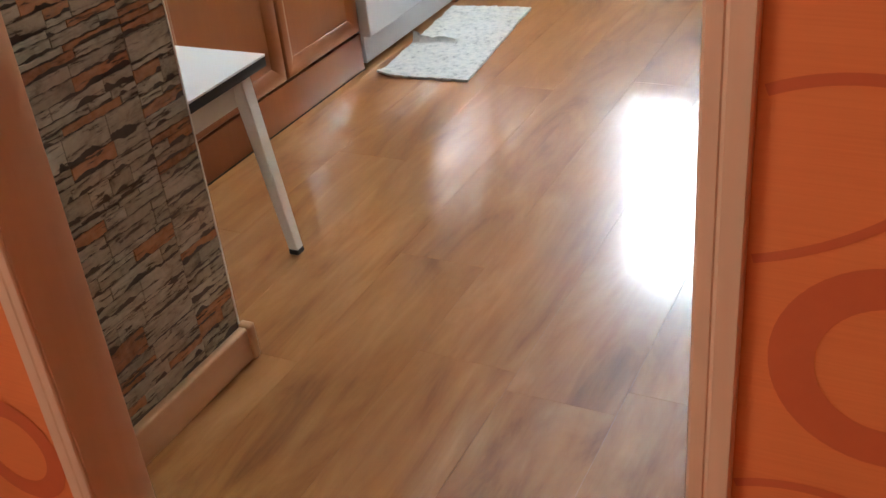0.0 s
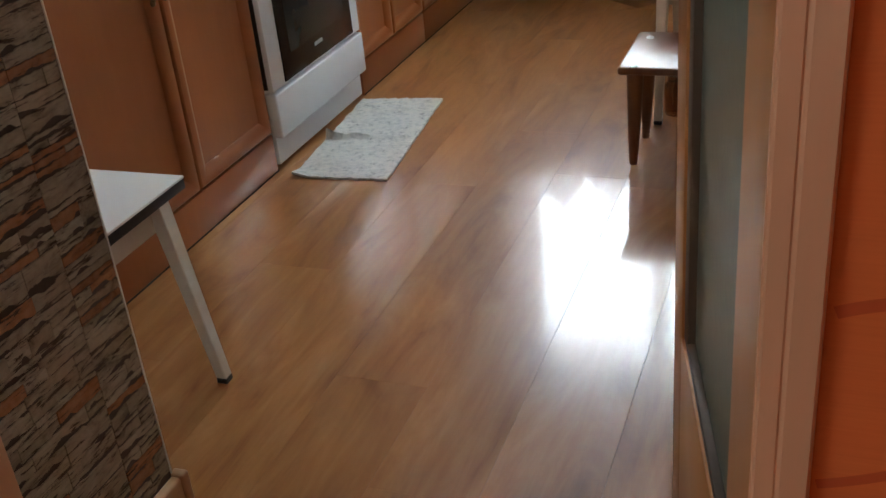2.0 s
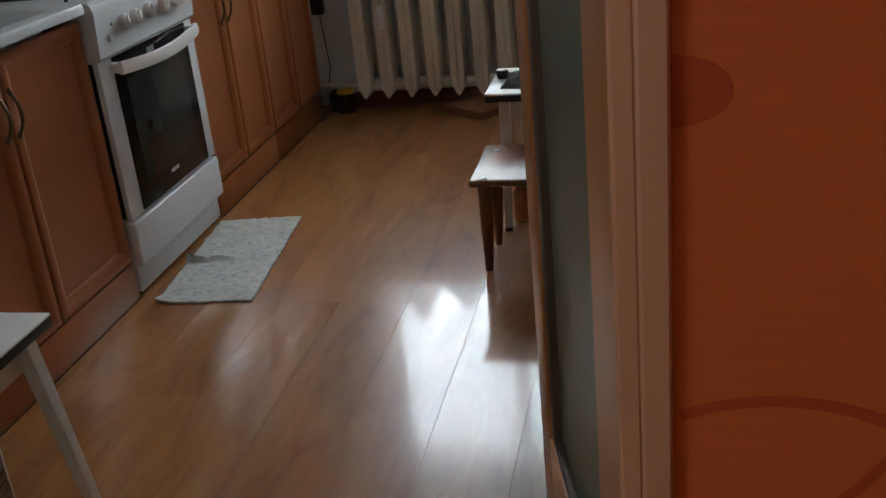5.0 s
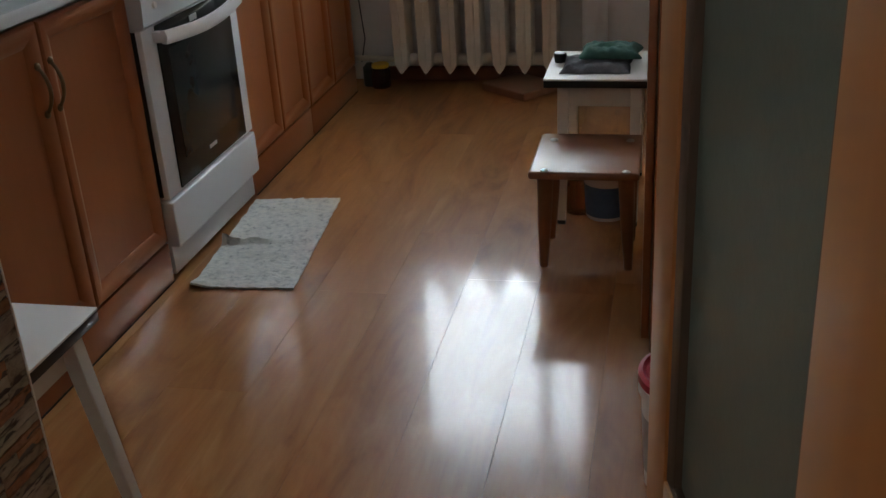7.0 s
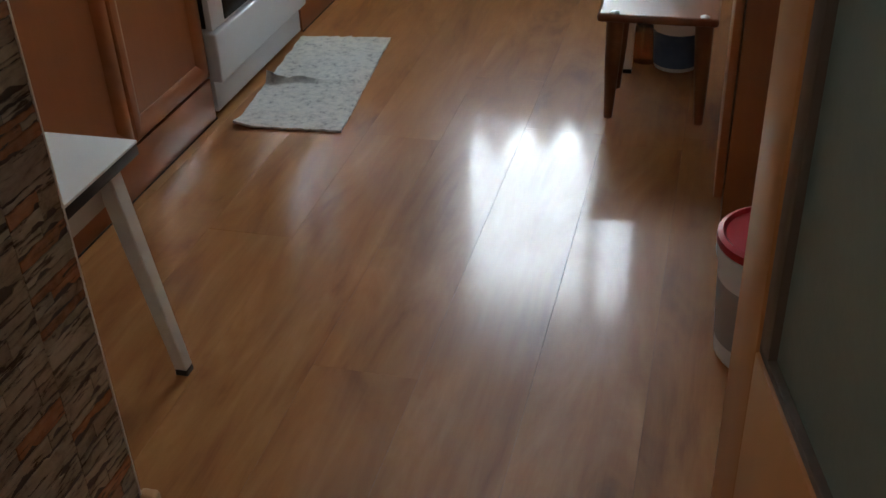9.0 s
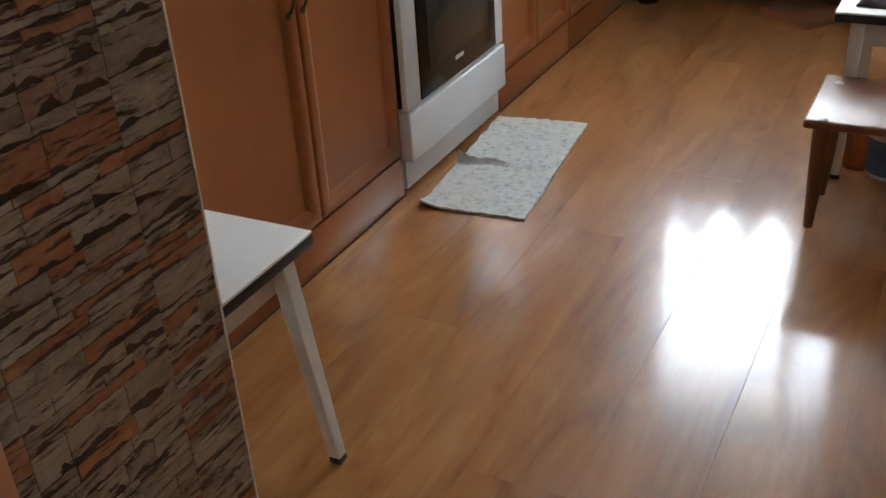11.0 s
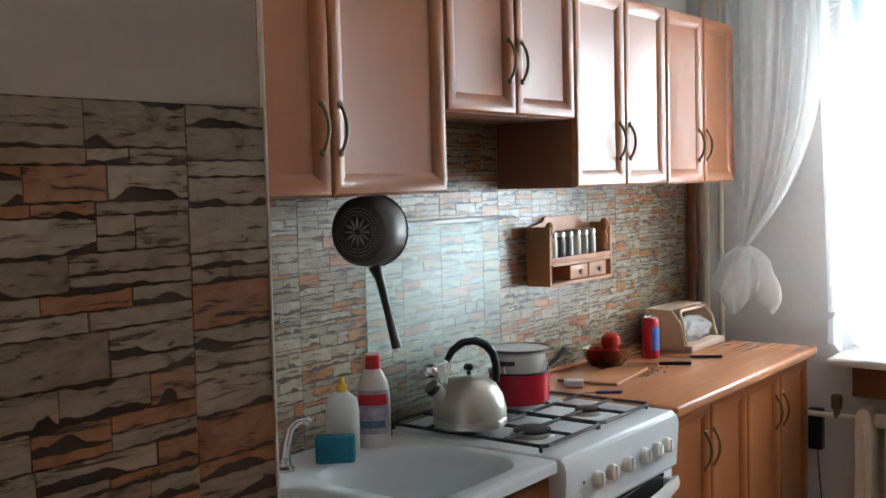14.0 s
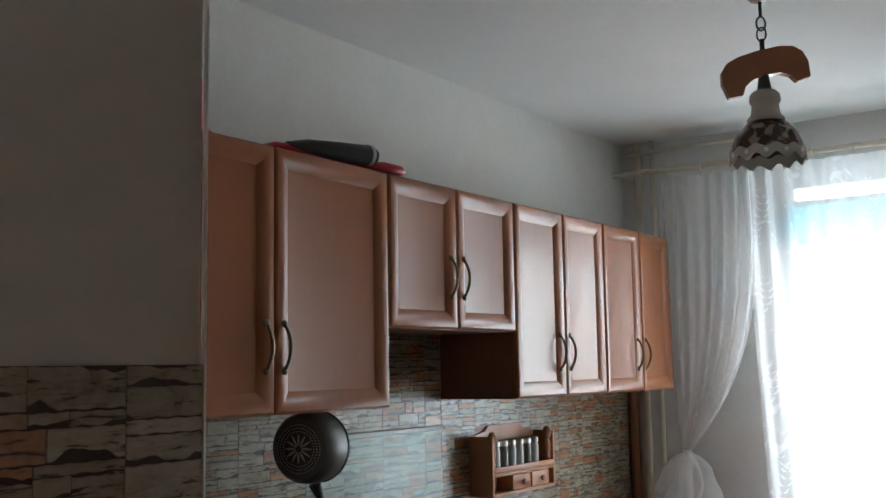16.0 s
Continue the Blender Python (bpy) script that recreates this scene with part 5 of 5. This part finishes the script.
for y0, y1 in ((RY0 + 0.125, RY0 + 0.24), (RY0 + 0.25, RY0 + 0.365)):
    d = part("drawer", box(B(), WX + 0.03, RXF - 0.001, y0, y1, 1.158, 1.206, 0.003), M_RACK, rack)
    part("knob", lathe(B(), [(0.004, 0), (0.004, 0.004), (0.010, 0.008), (0.009, 0.014), (0, 0.016)], pose(RXF - 0.002, (y0 + y1) / 2, 1.182, 0, 90, 0), 14), M_DARKWOOD, d, "brown knob")
for k in range(6):
    y = RY0 + 0.072 + 0.05 * k
    j = thing("spice_jar", WX + 0.055, y, 1.219, "small glass spice jar with a grey lid in the rack", "jar", "spice jars")
    part("glass", lathe(B(), [(0, 0), (0.018, 0), (0.019, 0.004), (0.019, 0.07), (0.015, 0.078), (0, 0.078)], Matrix.Translation((WX + 0.055, y, 1.219)), 18), (M_SPICE1, M_SPICE2, M_SPICE3)[k % 3], j)
    part("lid", lathe(B(), [(0.0165, 0.079), (0.018, 0.080), (0.018, 0.094), (0.013, 0.099), (0, 0.10)], Matrix.Translation((WX + 0.055, y, 1.219)), 18), M_STEEL, j, "grey metal lid")

# fruit bowl
bowl = thing("glass_bowl", -2.06, 3.76, 0.847, "amber glass bowl with red tomatoes", "bowl")
FM = Matrix.Translation((-2.06, 3.76, 0.847))
part("bowl", lathe(B(), [(0, 0.004), (0.04, 0.002), (0.045, 0.0), (0.07, 0.03), (0.085, 0.07), (0.082, 0.07), (0.067, 0.033), (0.04, 0.008), (0, 0.008)], FM, 32), glass_material("amber_glass", (0.55, 0.38, 0.24), 0.06), bowl)
for x, y, z, r in ((-0.03, -0.02, 0.045, 0.034), (0.03, -0.015, 0.046, 0.032), (-0.005, 0.035, 0.047, 0.033), (0.01, 0.012, 0.088, 0.034)):
    t = thing("tomato", -2.06 + x, 3.76 + y, 0.847 + z - r, "ripe red tomato in the glass bowl", "tomato", "tomatoes")
    part("fruit", lathe(B(), [(0, -0.85 * r), (0.5 * r, -0.8 * r), (0.9 * r, -0.4 * r), (r, 0.05 * r), (0.85 * r, 0.55 * r), (0.45 * r, 0.85 * r), (0.15 * r, 0.82 * r), (0, 0.74 * r)], Matrix.Translation((-2.06 + x, 3.76 + y, 0.847 + z)), 20), M_TOMATO, t)
    part("stalk", tube(B(), [(-2.06 + x, 3.76 + y, 0.847 + z + 0.74 * r), (-2.058 + x, 3.762 + y, 0.847 + z + 1.0 * r)], 0.002, 6), M_TEALCLOTH, t, "green stalk")
tagged(part("wire_handle", tube(B(), [(-2.11, 3.74, 0.93), (-2.115, 3.75, 0.965), (-2.10, 3.735, 0.985), (-2.085, 3.725, 0.975)], 0.0025, 6), M_STEEL), "thin bent wire spoon handle in the bowl", "wire")
can = thing("drink_can", -2.02, 4.01, 0.847, "slim red and blue drinks can", "can")
CM = Matrix.Translation((-2.02, 4.01, 0.847))
part("body", lathe(B(), [(0, 0), (0.026, 0), (0.030, 0.006), (0.030, 0.13), (0.026, 0.142), (0, 0.142)], CM, 28), M_REDPL, can)
bm = B()
n = 10
rows = []
for z in (0.03, 0.11):
    rows.append([bm.verts.new((-2.02 + 0.0306 * math.cos(radians(-55 + 9 * k)), 4.01 + 0.0306 * math.sin(radians(-55 + 9 * k)), 0.847 + z)) for k in range(n)])
for k in range(n - 1):
    bm.faces.new((rows[0][k], rows[0][k + 1], rows[1][k + 1], rows[1][k]))
part("print", bm, M_BLUEBAND, can, "light blue print")
part("rim", lathe(B(), [(0.026, 0.142), (0.027, 0.146), (0.024, 0.146), (0.023, 0.143), (0, 0.143)], CM, 28), M_CHROME, can)

# bread box
bb = thing("bread_box", -2.02, 4.33, 0.847, "tan bread box with an open clear front and bagged bread", "bread box")
bm = B()
bx0, bx1, by0, by1 = -2.12, -1.93, 4.16, 4.46
box(bm, bx0, bx1, by0, by1, 0.8475, 0.872, 0.006)
part("tray", bm, M_WICKER, bb)
for y in (by0, by1 - 0.008):
    bm = B()
    prof = [(bx0, 0.872), (bx1 - 0.03, 0.872), (bx1 - 0.045, 0.95), (bx1 - 0.08, 0.995), (bx0 + 0.03, 1.0), (bx0, 0.98)]
    lo = [bm.verts.new((x, y, z)) for x, z in prof]
    hi = [bm.verts.new((x, y + 0.008, z)) for x, z in prof]
    bm.faces.new(lo)
    bm.faces.new(hi[::-1])
    for k in range(len(prof)):
        bm.faces.new((lo[k], lo[(k + 1) % len(prof)], hi[(k + 1) % len(prof)], hi[k]))
    part("side", bm, M_WICKER, bb)
part("back", box(B(), bx0, bx0 + 0.008, by0 + 0.008, by1 - 0.008, 0.872, 0.99, 0.002), M_WICKER, bb)
part("top", box(B(), bx0, bx1 - 0.09, by0 + 0.008, by1 - 0.008, 0.99, 0.999, 0.003), M_WICKER, bb)
part("front_hoop", tube(B(), [(bx1 - 0.03, by0 + 0.01, 0.874), (bx1 - 0.04, by0 + 0.012, 0.95), (bx1 - 0.06, by0 + 0.03, 0.985), (bx1 - 0.065, by0 + 0.06, 0.99), (bx1 - 0.065, by1 - 0.05, 0.99), (bx1 - 0.05, by1 - 0.012, 0.95), (bx1 - 0.03, by1 - 0.01, 0.874)], 0.006, 8), M_WICKER, bb)
bm = B()
bmesh.ops.create_icosphere(bm, subdivisions=4, radius=1)
for v in bm.verts:
    d = v.co.copy()
    k = 1 + 0.2 * noise.noise(d * 2.5) + 0.14 * noise.noise(d * 7)
    v.co = Vector((-2.0 + d.x * 0.055 * k, 4.31 + d.y * 0.115 * k, max(0.873, 0.912 + d.z * 0.048 * k)))
tagged(part("bread_bag", bm, M_POLY, smooth=50), "crumpled clear plastic bag of bread in the box", "bag")
for x, y, r, lab in ((-1.885, 3.915, 62, "dark-handled kitchen knife on the worktop"), (-1.848, 4.09, 58, "dark-handled knife lying by the bread box")):
    k = thing("knife", x, y, 0.85, lab, "knife", "knives")
    m = pose(x, y, 0.8475, 0, 0, r - 28)
    part("handle", turned(box(B(), -0.055, 0.055, -0.009, 0.009, 0.0, 0.012, 0.004, 2), m), M_BROWNPL, k)
    part("blade", turned(box(B(), -0.16, -0.055, -0.008, 0.008, 0.004, 0.006, 0.0005), m), M_CHROME, k, "steel blade")
pk = thing("peeler", -1.86, 3.37, 0.85, "small purple-handled knife on the worktop", "knife", "knives")
part("handle", turned(box(B(), -0.04, 0.04, -0.006, 0.006, 0, 0.009, 0.003), pose(-1.85, 3.385, 0.8475, 0, 0, 40)), M_PURPLE, pk)
part("blade", turned(box(B(), -0.10, -0.04, -0.005, 0.005, 0.003, 0.005, 0.0005), pose(-1.85, 3.385, 0.8475, 0, 0, 40)), M_CHROME, pk, "short steel blade")
tagged(part("butter_packet", turned(box(B(), -0.03, 0.03, -0.018, 0.018, 0, 0.022, 0.004), pose(-1.99, 3.42, 0.8475, 0, 0, 30)), M_CREAMPOT), "small white packet on the worktop", "packet")
cb = thing("cutting_board", -1.99, 3.62, 0.85, "thin wooden cutting board with crumbs", "cutting board")
part("plate", turned(box(B(), -0.10, 0.10, -0.15, 0.15, 0.0005, 0.010, 0.004), pose(-2.0, 3.63, 0.847, 0, 0, 8)), M_TOP, cb)
bm = B()
rnd = random.Random(5)
for _ in range(70):
    s = rnd.uniform(0.002, 0.006)
    x, y = -1.90 + rnd.gauss(0, 0.02), 3.72 + rnd.gauss(0, 0.09)
    bmesh.ops.create_icosphere(bm, subdivisions=1, radius=s, matrix=Matrix.Translation((x, y, 0.8472 + s * 0.6)) @ Matrix.Diagonal((1, 1.3, 0.6, 1)))
tagged(part("crumbs", bm, M_DARKWOOD), "scattered brown crumbs on the worktop", "crumbs", kind="stuff")

# on top of the wall cabinets
tr = thing("black_pan", -1.94, 2.56, UZ1, "black pan lying on a red scoop on the wall cabinet", "pan")
part("body", tube(B(), [(-1.975, 2.40, UZ1 + 0.030), (-1.965, 2.46, UZ1 + 0.036), (-1.95, 2.56, UZ1 + 0.038), (-1.935, 2.64, UZ1 + 0.040), (-1.93, 2.668, UZ1 + 0.039)], [0.010, 0.018, 0.024, 0.026, 0.022], 16), M_BLACKPL, tr, "glossy black rounded body")
part("end_ring", tube(B(), [(-1.934, 2.645, UZ1 + 0.040), (-1.932, 2.655, UZ1 + 0.040)], 0.0275, 18), M_STEEL, tr, "steel end ring")
tool = thing("red_scoop", -1.98, 2.54, UZ1, "red plastic scoop lying under the black pan", "scoop")
part("handle", tube(B(), [(-1.985, 2.30, UZ1 + 0.008), (-1.978, 2.36, UZ1 + 0.024), (-1.972, 2.42, UZ1 + 0.026), (-1.968, 2.50, UZ1 + 0.012)], [0.005, 0.009, 0.010, 0.010], 12), M_REDPL, tool)
part("blade", tube(B(), [(-1.968, 2.50, UZ1 + 0.012), (-1.955, 2.60, UZ1 + 0.012), (-1.925, 2.70, UZ1 + 0.016), (-1.912, 2.755, UZ1 + 0.014), (-1.909, 2.768, UZ1 + 0.011)], [0.010, 0.011, 0.015, 0.013, 0.006], 14), M_REDPL, tool)
pb = thing("pink_container", -2.0, 2.12, UZ1, "pink plastic container on the wall cabinet", "container")
part("tub", lathe(B(), [(0, 0), (0.10, 0), (0.112, 0.006), (0.10, 0.016), (0.092, 0.02), (0.088, 0.10), (0.084, 0.13), (0, 0.13)], Matrix.Translation((-2.03, 2.075, UZ1 + 0.001)), 32), M_PINKPL, pb)


# ---------- stone facing ----------
def stone(w, h, rnd, depth):
    """One thin stone in the plane x = 0: ragged edges, hollows in the long sides that bare the dark backing as printed
    shadow, a chipped corner.
    """
    n = max(6, int(w / 0.0045))
    low, high = [0.0] * (n + 1), [h] * (n + 1)
    ph = rnd.uniform(0, 9)
    for k in range(n + 1):
        y = w * k / n
        low[k] += 0.0004 + 0.0006 * math.sin(210 * y + ph) + 0.0009 * rnd.random()
        high[k] -= 0.0003 + 0.0005 * math.sin(260 * y + 2 * ph) + 0.0006 * rnd.random()
    for side, chance, most in ((low, 0.75, 0.50), (high, 0.25, 0.26), (low, 0.35, 0.36)):
        if rnd.random() < chance:
            c, wide, deep = rnd.uniform(-0.1, 1.1), rnd.uniform(0.14, 0.55), rnd.uniform(0.08, most) * min(h, 0.024)
            skew = rnd.uniform(0.5, 1.8)
            for k in range(n + 1):
                d = (k / n - c) / wide
                d = d * skew if d > 0 else -d / skew
                if d < 1:
                    hollow = deep * min(1.0, 2.2 * (1 - d)) * (0.75 + 0.7 * noise.noise((k * 0.22, ph, c)) + 0.14 * rnd.random())
                    side[k] += hollow if side is low else -hollow
    for k in range(n + 1):
        if high[k] - low[k] < 0.35 * h:
            m = (high[k] + low[k]) / 2
            low[k], high[k] = m - 0.175 * h, m + 0.175 * h
    a, b = rnd.uniform(0, 0.0007), rnd.uniform(0, 0.0007)
    pts = [(a + (w - a - b) * k / n, low[k]) for k in range(n + 1)] + [(a + (w - a - b) * k / n, high[k]) for k in range(n, -1, -1)]
    bm = B()
    foot = [bm.verts.new((0, y, z)) for y, z in pts]
    face = [bm.verts.new((depth, y + (w / 2 - y) * 0.012, z + (h / 2 - z) * 0.05)) for y, z in pts]
    m = len(pts)
    for k in range(m):
        bm.faces.new((foot[k], foot[(k + 1) % m], face[(k + 1) % m], face[k]))
    for k in range(n):
        bm.faces.new((face[k], face[k + 1], face[m - 2 - k], face[m - 1 - k]))
    return bm


def facing(holder, x, y0, y1, z0, z1, seed, limit, courses, relief):
    """Courses of stones on the plane x; courses gives their heights; the first stones are separate, the rest one mesh."""
    rnd = random.Random(seed)
    cells = []
    y = y0
    # upright panels with their own courses, as the facing is made
    while y < y1 - 0.02:
        pw = min(rnd.uniform(0.15, 0.21), y1 - y)
        if y1 - y - pw < 0.06:
            pw = y1 - y
        z = z0
        while z < z1 - 0.004:
            ch = min(rnd.choice(courses), z1 - z)
            yy = y
            while yy < y + pw - 0.004:
                w = min(rnd.uniform(0.035, 0.12), y + pw - yy)
                if y + pw - yy - w < 0.03:
                    w = y + pw - yy
                # now and then two thin stones take the place of a thick one
                if ch > 0.024 and rnd.random() < 0.3:
                    f = rnd.uniform(0.35, 0.65) * ch
                    cells += [(yy, z, w, f), (yy, z + f, w, ch - f)]
                else:
                    cells.append((yy, z, w, ch))
                yy += w
            z += ch
        y += pw
    rest = B()
    for k, (yy, z, w, h) in enumerate(cells):
        bm = stone(w, h, rnd, relief * rnd.uniform(0.5, 1.0))
        if k < limit:
            me = bpy.data.meshes.new("stone")
            bmesh.ops.recalc_face_normals(bm, faces=bm.faces)
            bm.to_mesh(me)
            me.materials.append(M_STONE)
            ob = new("stone", me)
            ob.parent = holder
            ob.matrix_parent_inverse = holder.matrix_basis.inverted()
            ob.location = (x, yy, z)
        else:
            bmesh.ops.translate(bm, vec=(x, yy, z), verts=bm.verts)
            tmp = bpy.data.meshes.new("tmp")
            bm.to_mesh(tmp)
            rest.from_mesh(tmp)
            bpy.data.meshes.remove(tmp)
        bm.free()
    if len(cells) > limit:
        s = part("stones", rest, M_STONE, holder, "further thin stones of the facing", smooth=0)
        s["kind"] = "stuff"
    return len(cells)


pf = structure("pillar_facing", box(B(), -1.129, -1.1265, DY1 + 0.008, 1.366, 0.055, 1.561), M_STONESHADOW, "printed stacked-stone facing in cream, grey and orange", "stone facing")
facing(pf, -1.1265, DY1 + 0.01, 1.366, 0.07, 1.561, 11, 560, (0.011, 0.014, 0.017, 0.021, 0.026, 0.031, 0.042), 0.0022)
structure("corner_strip", box(B(), -1.1295, -1.1245, 1.3665, 1.369, 0.076, CZ), M_WALL, "thin pale corner strip of the projecting wall", "trim")
for nm, a, b, seed in (("backsplash", 1.40, 2.686, 23), ("backsplash_middle", 2.687, 3.302, 31), ("backsplash_end", 3.303, 4.665, 37)):
    bf = structure(nm, box(B(), WX, WX + 0.003, a, b, 0.82, UH if nm == "backsplash_middle" else UZ0 + 0.01), M_STONESHADOW, "stacked-stone backsplash between worktop and wall cabinets", "stone facing")
    facing(bf, WX + 0.003, max(a, 1.9), b, 0.83, (UH if nm == "backsplash_middle" else UZ0) + 0.005, seed, 480, (0.011, 0.014, 0.018, 0.022, 0.027, 0.033), 0.0016)

# ---------- floor planks ----------
rnd = random.Random(9)
PW = 0.193
x = -0.449
while x > WX:
    x -= PW
while x < RX:
    y = DY0 - 0.1 + rnd.uniform(-1.1, -0.1)
    if abs(x + 0.835) < 0.02:
        y = 2.776 - 2 * 1.285
    while y < WY:
        a, b = max(y, DY0 - 0.1), min(y + 1.285, WY)
        x0, x1 = max(x, WX), min(x + PW, RX)
        if b - a > 0.03 and x1 - x0 > 0.02:
            bm = box(B(), 0, x1 - x0 - 0.0003, 0, b - a - 0.0003, -0.012, 0.0, 0.0004, 1)
            me = bpy.data.meshes.new("plank")
            bm.to_mesh(me)
            bm.free()
            me.materials.append(M_FLOOR)
            ob = new("plank", me)
            ob.parent = floor
            ob.location = (x0, a, 0)
        y += 1.285
    x += PW
